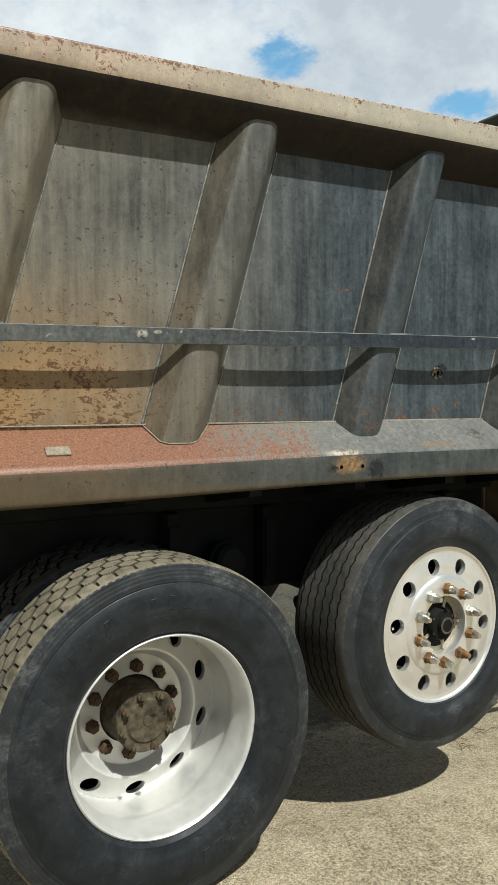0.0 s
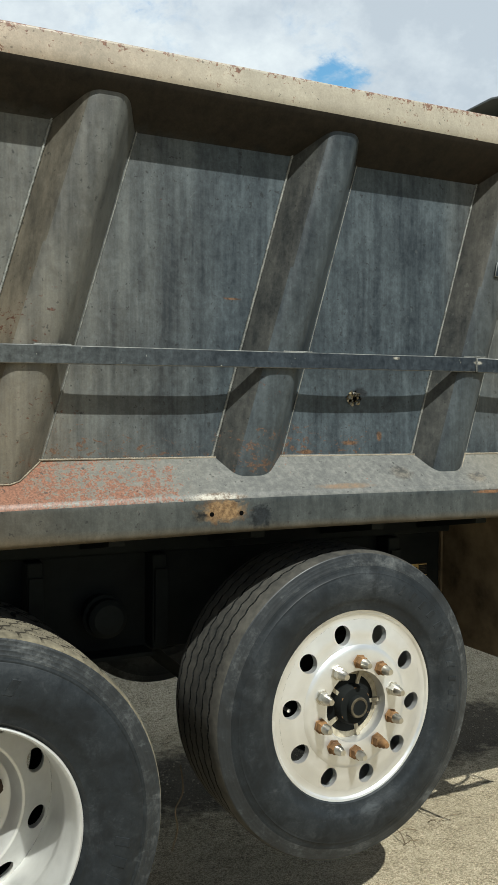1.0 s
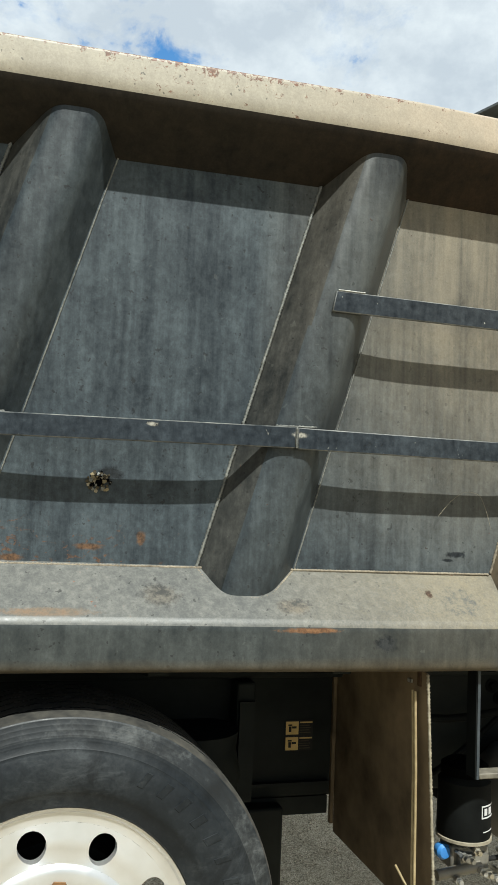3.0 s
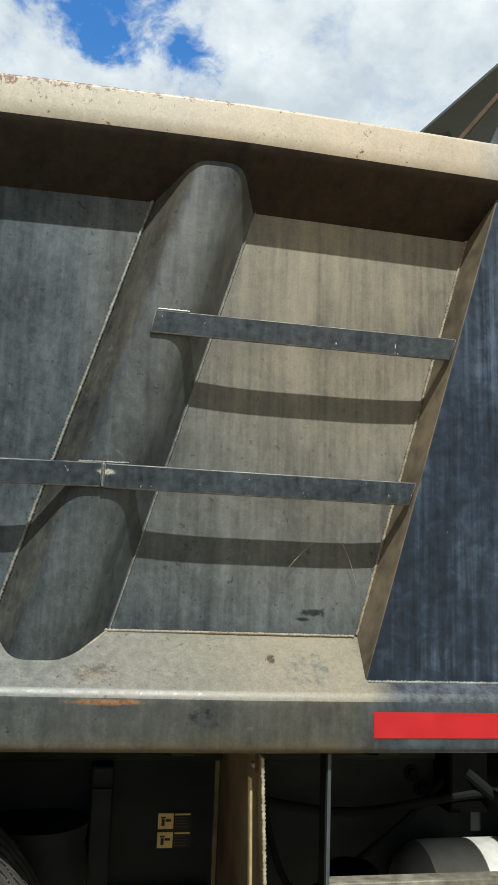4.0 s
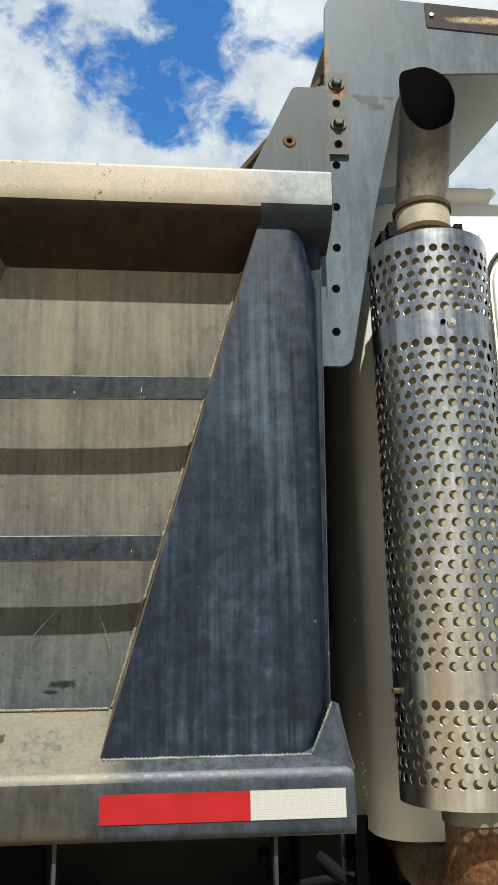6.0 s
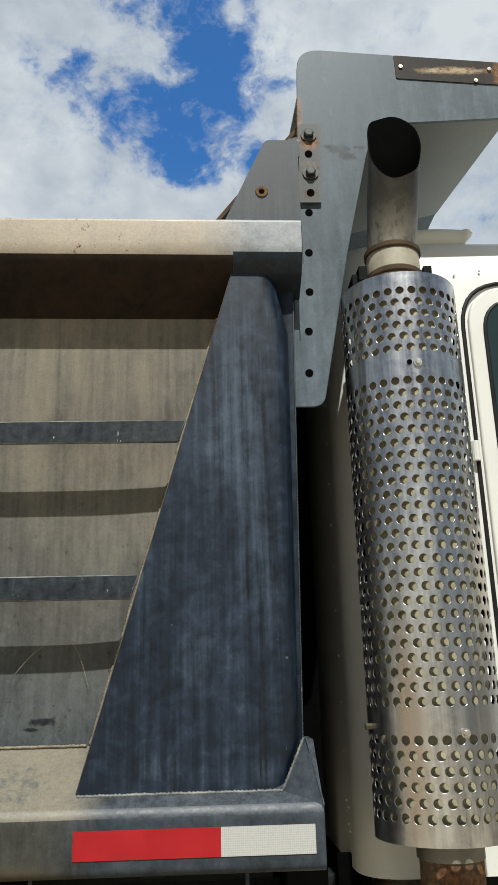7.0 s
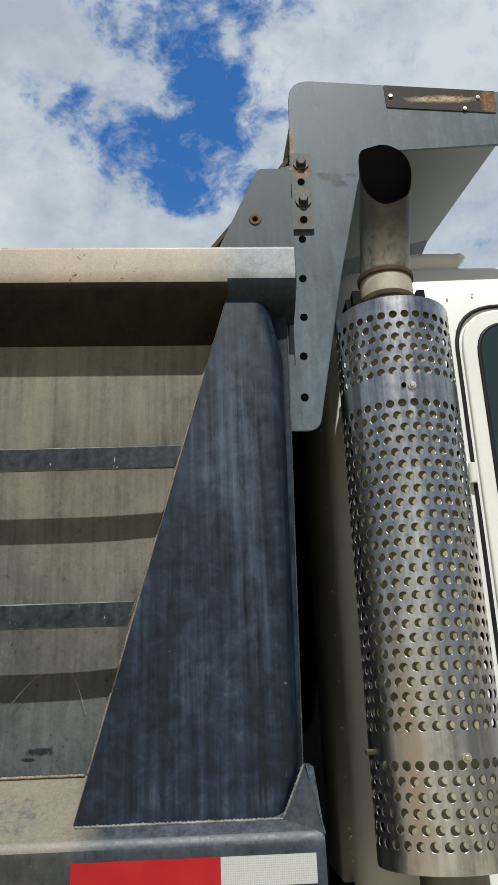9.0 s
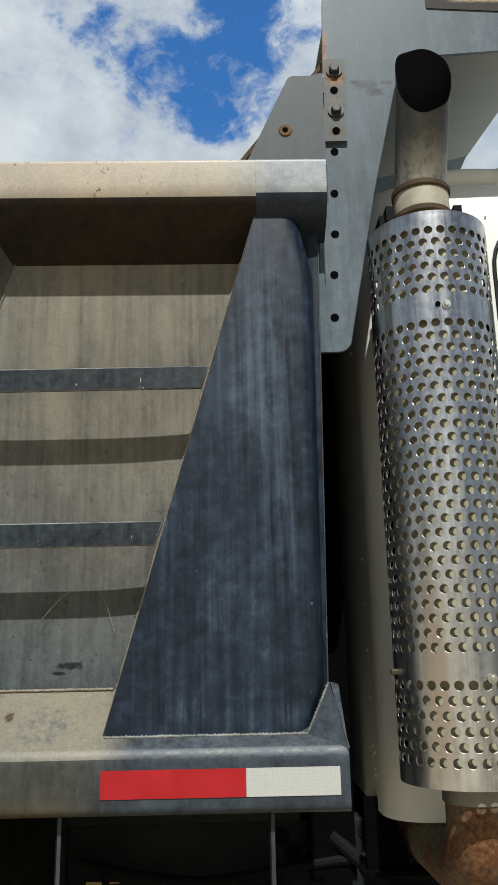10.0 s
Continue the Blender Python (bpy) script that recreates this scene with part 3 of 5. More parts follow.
def gravel():
    made, tree, shader = start("gravel_ground")
    at = place(tree)
    cells = node(tree, "ShaderNodeTexVoronoi", Scale=210.0)
    tree.links.new(at, cells.inputs["Vector"])
    fine = noisy(tree, at, 85, 8, 0.75)
    mid = noisy(tree, at, 14, 6, 0.7)
    coarse = noisy(tree, at, 1.6, 6)
    tone = maths(tree, "ADD", maths(tree, "MULTIPLY", fine, 0.62), maths(tree, "ADD", maths(tree, "MULTIPLY", mid, 0.20), maths(tree, "MULTIPLY", coarse, 0.18)))
    base = ramp(tree, tone, [(0.40, (0.20, 0.165, 0.105)), (0.48, (0.52, 0.442, 0.304)), (0.58, (0.78, 0.680, 0.495))])
    gaps = ramp(tree, cells.outputs[0], [(0.40, (1, 1, 1)), (0.75, (0.52, 0.50, 0.46))])
    base = mix(tree, 1.0, base, gaps, "MULTIPLY")
    # shade along the middle of the truck, painted on as a dark patch
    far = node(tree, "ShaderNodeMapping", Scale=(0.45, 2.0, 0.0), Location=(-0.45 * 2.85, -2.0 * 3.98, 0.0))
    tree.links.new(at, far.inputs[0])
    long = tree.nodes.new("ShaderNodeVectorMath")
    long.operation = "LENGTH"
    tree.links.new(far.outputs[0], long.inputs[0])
    truck_shade = ramp(tree, maths(tree, "ADD", long.outputs["Value"], maths(tree, "MULTIPLY", maths(tree, "SUBTRACT", mid, 0.5), 0.9)), [(0.62, (0.84,) * 3), (1.05, (0, 0, 0))])
    base = mix(tree, truck_shade, base, (0.030, 0.024, 0.017))
    tree.links.new(base, shader.inputs["Base Color"])
    shader.inputs["Roughness"].default_value = 0.95
    shader.inputs["Specular IOR Level"].default_value = 0.2
    bumpy(tree, shader, maths(tree, "SUBTRACT", fine, maths(tree, "MULTIPLY", cells.outputs[0], 0.6)), 1.0, 0.010)
    return made


GRAVEL = gravel()
PEBBLE = simple("pebble", (0.20, 0.165, 0.11), (0.40, 0.335, 0.235), 0.9, 0.0, 9, 0.2, own=False)

# ---- mesh helpers ----


def part(name, bm, material, parent, label="", smooth=0.6, materials=()):
    """Links a bmesh as one mesh object under a thing or a part."""
    bmesh.ops.recalc_face_normals(bm, faces=bm.faces)
    mesh = bpy.data.meshes.new(name)
    bm.to_mesh(mesh)
    bm.free()
    for m in (material, *materials):
        mesh.materials.append(m)
    if smooth:
        mesh.shade_smooth()
        mesh.set_sharp_from_angle(angle=smooth)
    ob = new(name, mesh)
    while parent and parent.parent and parent.parent.parent:
        parent = parent.parent
    if parent:
        ob.parent = parent
        ob.matrix_parent_inverse = parent.matrix_world.inverted()
    if label:
        ob["label"] = label
    return ob


def bevelled(ob, width, segments=2):
    mod = ob.modifiers.new("bevel", "BEVEL")
    mod.width, mod.segments, mod.limit_method, mod.angle_limit = width, segments, "ANGLE", radians(40)
    return ob


def box(x0, x1, y0, y1, z0, z1, bm=None):
    bm = bm or bmesh.new()
    v = [bm.verts.new((x, y, z)) for x in (x0, x1) for y in (y0, y1) for z in (z0, z1)]
    for f in ((0, 1, 3, 2), (4, 6, 7, 5), (0, 4, 5, 1), (2, 3, 7, 6), (0, 2, 6, 4), (1, 5, 7, 3)):
        bm.faces.new([v[i] for i in f])
    return bm


def loft(rings, closed=True, caps=True, bm=None):
    bm = bm or bmesh.new()
    rows = [[bm.verts.new(p) for p in ring] for ring in rings]
    n = len(rows[0])
    for a, b in zip(rows, rows[1:]):
        for i in range(n if closed else n - 1):
            bm.faces.new((a[i], a[(i + 1) % n], b[(i + 1) % n], b[i]))
    if caps and closed:
        bm.faces.new(rows[0][::-1])
        bm.faces.new(rows[-1])
    return bm


def along_x(profile, x0, x1, steps=1, bm=None):
    """A closed (y, z) outline drawn out along x."""
    return loft([[(x0 + (x1 - x0) * i / steps, y, z) for y, z in profile] for i in range(steps + 1)], bm=bm)


def plate(outline, y0, y1, bm=None):
    """A closed (x, z) outline with thickness along y."""
    return loft([[(x, y0, z) for x, z in outline], [(x, y1, z) for x, z in outline]], bm=bm)


def rounded(points, radius, segments=4):
    """Rounds the corners of a closed 2D outline; a radius for all or one each."""
    out, n = [], len(points)
    for i, p in enumerate(points):
        r = radius[i] if isinstance(radius, (list, tuple)) else radius
        p, a, b = Vector(p), Vector(points[i - 1]), Vector(points[(i + 1) % n])
        u, w = (a - p), (b - p)
        r = min(r, u.length * 0.45, w.length * 0.45)
        if r <= 0:
            out.append(tuple(p))
            continue
        s, e = p + u.normalized() * r, p + w.normalized() * r
        for k in range(segments + 1):
            t = k / segments
            q = s * (1 - t) ** 2 + p * 2 * t * (1 - t) + e * t * t
            out.append(tuple(q))
    return out


def lathe(profile, segments=64, centre=(0, 0, 0), axis="y", bm=None, closed=False):
    """Turns (radius, distance along the axis) about an axis through centre."""
    c = Vector(centre)
    rings = []
    for k in range(segments):
        a = 2 * math.pi * k / segments
        ring = []
        for r, h in profile:
            p = {"y": (r * math.cos(a), h, r * math.sin(a)), "z": (r * math.cos(a), r * math.sin(a), h), "x": (h, r * math.cos(a), r * math.sin(a))}[axis]
            ring.append(c + Vector(p))
        rings.append(ring)
    bm = bm or bmesh.new()
    rows = [[bm.verts.new(p) for p in ring] for ring in rings]
    n = len(profile)
    for i, row in enumerate(rows):
        nxt = rows[(i + 1) % segments]
        for j in range(n if closed else n - 1):
            bm.faces.new((row[j], row[(j + 1) % n], nxt[(j + 1) % n], nxt[j]))
    bmesh.ops.remove_doubles(bm, verts=bm.verts, dist=1e-5)
    return bm


def tube(path, radius, sides=10, bm=None, caps=True):
    pts = [Vector(p) for p in path]
    rings, up = [], None
    for i, p in enumerate(pts):
        d = (pts[min(i + 1, len(pts) - 1)] - pts[max(i - 1, 0)]).normalized()
        if up is None:
            up = d.orthogonal().normalized()
        up = (up - d * up.dot(d)).normalized()
        side = d.cross(up)
        r = radius[i] if isinstance(radius, (list, tuple)) else radius
        rings.append([p + (up * math.cos(2 * math.pi * k / sides) + side * math.sin(2 * math.pi * k / sides)) * r for k in range(sides)])
    return loft(rings, caps=caps, bm=bm)


def smooth_path(points, steps=6):
    """A soft line through the points."""
    pts = [Vector(p) for p in points]
    out = []
    for i in range(len(pts) - 1):
        a, b = pts[max(i - 1, 0)], pts[i]
        c, d = pts[i + 1], pts[min(i + 2, len(pts) - 1)]
        for k in range(steps):
            t = k / steps
            out.append(0.5 * (2 * b + (c - a) * t + (2 * a - 5 * b + 4 * c - d) * t * t + (3 * b - a - 3 * c + d) * t ** 3))
    return out + [pts[-1]]


def bead(path, radius, parent, material=None, seed=0):
    """A weld bead: a lumpy line of ripples."""
    rng = random.Random(seed)
    pts = [Vector(p) for p in path]
    dense = []
    for a, b in zip(pts, pts[1:]):
        n = max(2, int((b - a).length / 0.0038))
        dense += [a.lerp(b, i / n) for i in range(n)]
    dense.append(pts[-1])
    dense = [p + Vector((rng.uniform(-1, 1), 0, rng.uniform(-1, 1))) * radius * 0.14 for p in dense]
    radii = [radius * (0.66 + 0.42 * (i % 2) + rng.uniform(-0.12, 0.14)) for i in range(len(dense))]
    return part("weld_bead", tube(dense, radii, 6), material or WELD, parent, smooth=1.2)


def ring_holes(r0, r1, rh, count, hr, height, turn=0.0, sides=24, bm=None, squash=1.0):
    """A flat-to-conical ring about the y axis with round holes; height(r) is the place along y."""
    bm = bm or bmesh.new()
    step = 2 * math.pi / count
    for c in range(count):
        mid = turn + c * step
        inner, outer = [], []
        for k in range(sides):
            a = 2 * math.pi * k / sides
            u, w = math.cos(a), math.sin(a)
            r = rh + hr * u
            th = mid + hr * squash * w / rh
            inner.append((r, th))
            s = 1 / max(abs(u), abs(w))
            u, w = u * s, w * s
            r = rh + (u * (r1 - rh) if u > 0 else u * (rh - r0))
            outer.append((r, mid + w * step / 2))
        iv = [bm.verts.new((r * math.cos(t), height(r), r * math.sin(t))) for r, t in inner]
        ov = [bm.verts.new((r * math.cos(t), height(r), r * math.sin(t))) for r, t in outer]
        wall = [bm.verts.new((r * math.cos(t), height(r) + 0.022, r * math.sin(t))) for r, t in inner]
        for k in range(sides):
            n = (k + 1) % sides
            bm.faces.new((iv[k], iv[n], ov[n], ov[k]))
            bm.faces.new((wall[k], wall[n], iv[n], iv[k]))
    return bm


def moved(bm, by):
    bmesh.ops.translate(bm, verts=bm.verts, vec=by)
    return bm


# ---- ground ----


def lie(x, y):
    """The yard dips under the truck and rises again on its far side."""
    return -0.012 - 0.19 * (min(1.0, max(0.0, (y - 2.45) / 1.25)) - min(1.0, max(0.0, (y - 4.5) / 1.5))) - 0.03 * min(1.0, max(0.0, (x - 1.0) / 2.0))


def uneven(x, y):
    return 0.018 * noise.noise((x * 1.1, y * 1.1, 3.0)) + 0.007 * noise.noise((x * 4, y * 4, 7.0)) - 0.006


def ground():
    bm = bmesh.new()
    xs = sorted({-400, -60, -12, -4, 8, 14, 60, 400} | {round(-2 + 0.1 * i, 2) for i in range(81)})
    ys = sorted({-400, -60, -12, -3, 12, 60, 400} | {round(-1 + 0.1 * i, 2) for i in range(91)})
    grid = []
    for x in xs:
        row = []
        for y in ys:
            near = -2.5 < x < 7 and -2 < y < 9
            row.append(bm.verts.new((x, y, lie(x, y) + (uneven(x, y) if near else 0.0))))
        grid.append(row)
    for a, b in zip(grid, grid[1:]):
        for i in range(len(ys) - 1):
            bm.faces.new((a[i], b[i], b[i + 1], a[i + 1]))
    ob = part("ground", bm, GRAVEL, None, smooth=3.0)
    tagged(ob, "dry tan gravel yard with painted shade under the truck", "ground", kind="structure")


def pebbles():
    """Loose stones on the yard, one sheet of stuff."""
    rng = random.Random(4)
    verts, faces = [], []
    ico = bmesh.new()
    bmesh.ops.create_icosphere(ico, subdivisions=1, radius=1.0)
    base = [v.co.copy() for v in ico.verts]
    tris = [[v.index for v in f.verts] for f in ico.faces]
    ico.free()
    for _ in range(20000):
        x, y = rng.uniform(-0.4, 4.2), rng.uniform(1.2, 6.0)
        r = 0.0018 + 0.0045 * rng.random() ** 3
        if rng.random() < 0.003:
            r *= 1.8
        z = lie(x, y) + uneven(x, y)
        turn = Euler((rng.uniform(0, 6), rng.uniform(0, 6), rng.uniform(0, 6))).to_matrix()
        sx, sy, sz = r * rng.uniform(0.7, 1.4), r * rng.uniform(0.7, 1.4), r * rng.uniform(0.5, 0.9)
        n = len(verts)
        for p in base:
            q = turn @ p
            verts.append((x + q.x * sx, y + q.y * sy, z + sz * 0.3 + q.z * sz))
        faces += [[n + i for i in t] for t in tris]
    mesh = bpy.data.meshes.new("pebbles")
    mesh.from_pydata(verts, [], faces)
    mesh.materials.append(PEBBLE)
    tagged(new("pebbles", mesh), "loose tan pebbles scattered over the yard", "gravel", kind="stuff")


ground()
pebbles()

# ---- the truck ----
truck = new("dump_truck")
truck.location = (1.4, 3.6, 0.0)
bpy.context.view_layer.update()
tagged(truck, "weathered dark grey dump truck with cream cab on gravel", "dump truck")

SLANT = 0.285
REAR, FRONT = -1.9, 3.365


def by_slope(ob, other, test):
    """Gives the faces that pass the test the second material."""
    ob.data.materials.append(other)
    for f in ob.data.polygons:
        if test(f.normal):
            f.material_index = 1
    return ob


def rib_front(z):
    return 2.487 - 0.0205 * (z - 1.40)


def rib(x0, parent, seed):
    rings = []
    for i in range(15):
        z = 1.37 + (2.53 - 1.37) * i / 14
        x = x0 + SLANT * (z - 1.455)
        f = rib_front(z)
        outline = rounded([(x - 0.011, WALL + 0.003), (x + 0.056, f), (x + 0.158, f), (x + 0.222, WALL + 0.003)], [0, 0.030, 0.034, 0], 7)
        rings.append([(a, b, z) for a, b in outline])
    ob = by_slope(part("rib", loft(rings), RIB, parent), RIBSIDE, lambda n: n.x < -0.55)
    for edge, r in ((-0.013, 0.0044), (0.224, 0.0022)):
        path = [(x0 + edge + SLANT * (z - 1.455), WALL - 0.001, z) for z in (1.458, 1.8, 2.1, 2.42)]
        bead(path, r, ob, seed=seed + (1 if edge > 0 else 0))
    f = rib_front(1.40) - 0.001
    bead([(x0 - 0.013, WALL - 0.001, 1.458), (x0 + 0.024, f + 0.010, 1.406), (x0 + 0.052, f, 1.398), (x0 + 0.130, f, 1.398), (x0 + 0.156, f + 0.010, 1.406), (x0 + 0.224, WALL - 0.001, 1.458)], 0.0026, ob, TANWELD, seed=seed + 5)
    return ob


def side_sheet():
    """The side panel, pushed in a little between its ribs."""
    across, up = 150, 24
    skin, back = [], []
    for i in range(across + 1):
        x = REAR + (FRONT - 0.004 - REAR) * i / across
        for j in range(up + 1):
            z = 1.30 + 1.20 * j / up
            s = x - SLANT * (z - 1.455)
            u = ((s - 2.203) % 0.737 - 0.230) / (0.737 - 0.243)
            if s > 2.43:
                u = (s - 2.433) / (2.955 - 2.433)
            v = min(1.0, max(0.0, (z - 1.457) / 0.14)) * min(1.0, max(0.0, (2.32 - z) / 0.25))
            dip = 0.0050 * v * max(0.0, 1.0 - abs(2 * u - 1) ** 3.5) if 0 < u < 1 and z < 2.32 else 0.0
            wave = 0.0012 * noise.noise((x * 3.1, 2.0, z * 3.1)) if 0 < u < 1 and 1.5 < z < 2.4 else 0.0
            skin.append((x, WALL + dip + (wave if dip > 0.002 else 0.0), z))
            back.append((x, WALL + 0.026, z))
    n = up + 1
    faces = []
    for base in (0, len(skin)):
        for i in range(across):
            for j in range(up):
                a = base + i * n + j
                faces.append((a, a + n, a + n + 1, a + 1))
    m = len(skin)
    rim = [j for j in range(n)] + [i * n + up for i in range(1, across + 1)] + [across * n + j for j in range(up - 1, -1, -1)] + [i * n for i in range(across - 1, 0, -1)]
    faces += [(a, b, b + m, a + m) for a, b in zip(rim, rim[1:] + rim[:1])]
    bm = bmesh.new()
    verts = [bm.verts.new(p) for p in skin + back]
    for f in faces:
        bm.faces.new([verts[i] for i in f])
    return bm


def dump_body():
    side = part("side_panel", side_sheet(), PAINT, truck, "dark weathered side panel streaked with dust and rust")
    for k in range(6):
        rib(2.203 - 0.737 * k, side, 10 * k)
    rail = rounded([(2.43, 2.608), (2.43, 2.505), (2.505, 2.450), (WALL + 0.001, 2.412), (2.62, 2.412), (2.62, 2.608)], [0.010, 0.055, 0.02, 0, 0, 0.01], 10)
    def sag(bm, rate, start):
        for v in bm.verts:
            v.co.z -= rate * (0.72 if v.co.z < 2.55 and start > 2.0 else 1.0) * max(0.0, start - v.co.x) + (0.010 * (v.co.x - start) if v.co.x > start > 2.0 else 0.0)
            v.co.z += 0.006 * math.sin(math.pi * min(1.0, max(0.0, (v.co.x - 0.6) / 2.1))) if start < 2.0 else -0.006
        return bm
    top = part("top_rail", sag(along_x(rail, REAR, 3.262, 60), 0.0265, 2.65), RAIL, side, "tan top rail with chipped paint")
    # the underside's shade is put into this darker material
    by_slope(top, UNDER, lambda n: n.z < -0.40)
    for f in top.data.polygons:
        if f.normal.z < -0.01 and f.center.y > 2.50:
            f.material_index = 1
    end = part("rail_end", sag(along_x([p for p in rail if p[1] > 2.47 or p[0] > 2.6], 3.2622, 3.42, 1), 0.0, 2.65), RAIL, side, "bare steel end of the top rail")
    # downward faces take dark paint for the dark surroundings they mirror
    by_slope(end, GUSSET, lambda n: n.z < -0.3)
    bead([(3.4205, 2.431, z) for z in (2.478, 2.52, 2.575)], 0.0014, end, BRACKET, seed=57)
    sill = rounded([(WALL, 1.457), (2.426, 1.347), (2.426, 1.243), (2.47, 1.236), (2.66, 1.236), (2.66, 1.457)], [0, 0.020, 0.016, 0.01, 0, 0], 6)
    low = part("lower_rail", sag(along_x(sill, REAR, 3.408, 40), 0.008, 1.6), SILL, side, "grey lower rail with a dusty rusted ledge")
    by_slope(low, LEDGE, lambda n: n.z > 0.66)
    low.data.materials.append(FOLD)
    for f in low.data.polygons:
        if 0.22 < f.normal.z <= 0.66 and f.normal.y < 0:
            f.material_index = 2
    bead([(REAR, WALL - 0.004, 1.4575), (2.95, WALL - 0.004, 1.4575)], 0.0036, low, TANWELD, seed=91)
    # the closed far sides of the body
    part("floor_plate", box(REAR, FRONT - 0.01, 2.662, 4.66, 1.236, 1.25), GRIME_AND_SHADE, side)
    part("far_panel", box(REAR, FRONT - 0.004, 4.72, 4.73, 1.25, 2.597), PAINT, side)
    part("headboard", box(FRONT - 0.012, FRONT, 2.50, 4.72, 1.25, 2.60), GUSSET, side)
    # added black block standing for the shade between body and cab
    part("cab_gap_block", box(FRONT + 0.001, 3.478, 2.98, 4.5, 0.98, 2.66), SOOT_AND_SHADE, side)
    part("tailgate", box(REAR - 0.012, REAR, 2.50, 4.72, 1.25, 2.597), PAINT, side)
    # front gusset
    rings = []
    for z in (1.362, 1.374, 1.40, 1.46, 1.80, 2.10, 2.33, 2.42, 2.50):
        x = 2.944 + SLANT * (z - 1.374)
        far = 3.346 + 0.028 * min(1.0, max(0.0, (z - 1.374) / 0.086)) + 0.012 * max(0.0, min(1.0, (z - 1.46) / 0.87))
        far -= 0.20 * max(0.0, z - 2.33)
        rings.append([(a, b, z) for a, b in rounded([(x - 0.010, WALL), (x, 2.461), (far, 2.461), (far, WALL)], [0, 0.004, 0.06, 0], 8)])
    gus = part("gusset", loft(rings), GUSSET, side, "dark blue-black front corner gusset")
    by_slope(gus, FLANK, lambda n: n.x < -0.5)
    bead([(2.955 + SLANT * (z - 1.455), WALL - 0.001, z) for z in (1.46, 1.9, 2.42)], 0.0042, gus, TANWELD, seed=51)
    bead([(2.948, 2.459, 1.374), (3.335, 2.459, 1.374)], 0.0042, gus, WELD, seed=52)
    bead([(3.335, 2.459, 1.374), (3.380, 2.470, 1.466)], 0.0034, gus, WELD, seed=53)
    flange = loft([[(3.355, 2.520, z), (3.366, 2.512, z), (3.382 + 0.021 * (z - 1.466), 2.508, z), (3.382 + 0.021 * (z - 1.466), 2.56, z), (3.355, 2.56, z)] for z in (1.452, 1.7, 2.0, 2.485)])
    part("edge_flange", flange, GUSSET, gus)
    bead([(3.382 + 0.021 * (z - 1.466), 2.507, z) for z in (1.456, 1.8, 2.1, 2.42)], 0.0018, gus, BRACKET, seed=54)
    bead([(3.272, 2.458, 2.483), (3.345, 2.458, 2.483)], 0.004, gus, SOOT_AND_SHADE, seed=55)
    tab = loft([[(3.333, 2.457, 1.368), (3.381, 2.468, 1.466), (3.384, 2.475, 1.466), (3.345, 2.50, 1.36)],
                [(3.408, 2.429, 1.345), (3.409, 2.431, 1.349), (3.409, 2.50, 1.349), (3.408, 2.50, 1.34)]])
    part("corner_tab", tab, SILL, side, "bent steel tab at the front lower corner")
    bead([(3.384, 2.468, 1.466), (3.409, 2.430, 1.35)], 0.0018, side, BRACKET, seed=56)
    # rub bars
    def worn_edges(ob):
        bevelled(ob, 0.0024, 1)
        ob.data.materials.append(EDGE)
        ob.modifiers[-1].material = 1
    def bar(x0, x1, z0, z1, y, lean, name="flat_bar"):
        ob = part(name, plate([(x0 + lean[0], z1), (x0, z0), (x1, z0), (x1 + lean[1], z1)], y + 0.002, y + 0.0095), FLAT, side, "scratched black flat steel bar")
        worn_edges(ob)
        return ob
    long_bar = part("flat_bar", plate([(REAR, 1.7075), (REAR, 1.658), (2.391, 1.7395), (2.391, 1.789)], 2.4665, 2.474), FLAT, side, "scratched black flat steel bar")
    worn_edges(long_bar)
    bar(2.395, 3.040, 1.7375, 1.7875, 2.463, (0, 0.018))
    bar(2.468, 3.136, 2.068, 2.119, 2.463, (0.010, 0.018))
    for x in (2.393, 1.70, 0.965, 0.225):
        bead([(x - 0.05, 2.4725, 1.790 - 0.019 * (2.44 - x)), (x + 0.05, 2.4725, 1.790 - 0.019 * (2.34 - x))], 0.0028, side, WELD, seed=int(x * 100) + 400)
    bead([(2.393, 2.4665, 1.740), (2.393, 2.4665, 1.788)], 0.0035, side, seed=61)
    bead([(2.482, 2.466, 2.121), (2.55, 2.466, 2.121)], 0.002, side, BARE, seed=62)
    # reflective tape
    part("red_tape", box(2.950, 3.217, 2.4245, 2.427, 1.2715, 1.3205), RED, side, "red reflective tape", smooth=0)
    part("white_tape", box(3.2172, 3.390, 2.4245, 2.427, 1.2715, 1.3205), WHITE, side, "white honeycomb reflective tape", smooth=0)
    return side


side = dump_body()


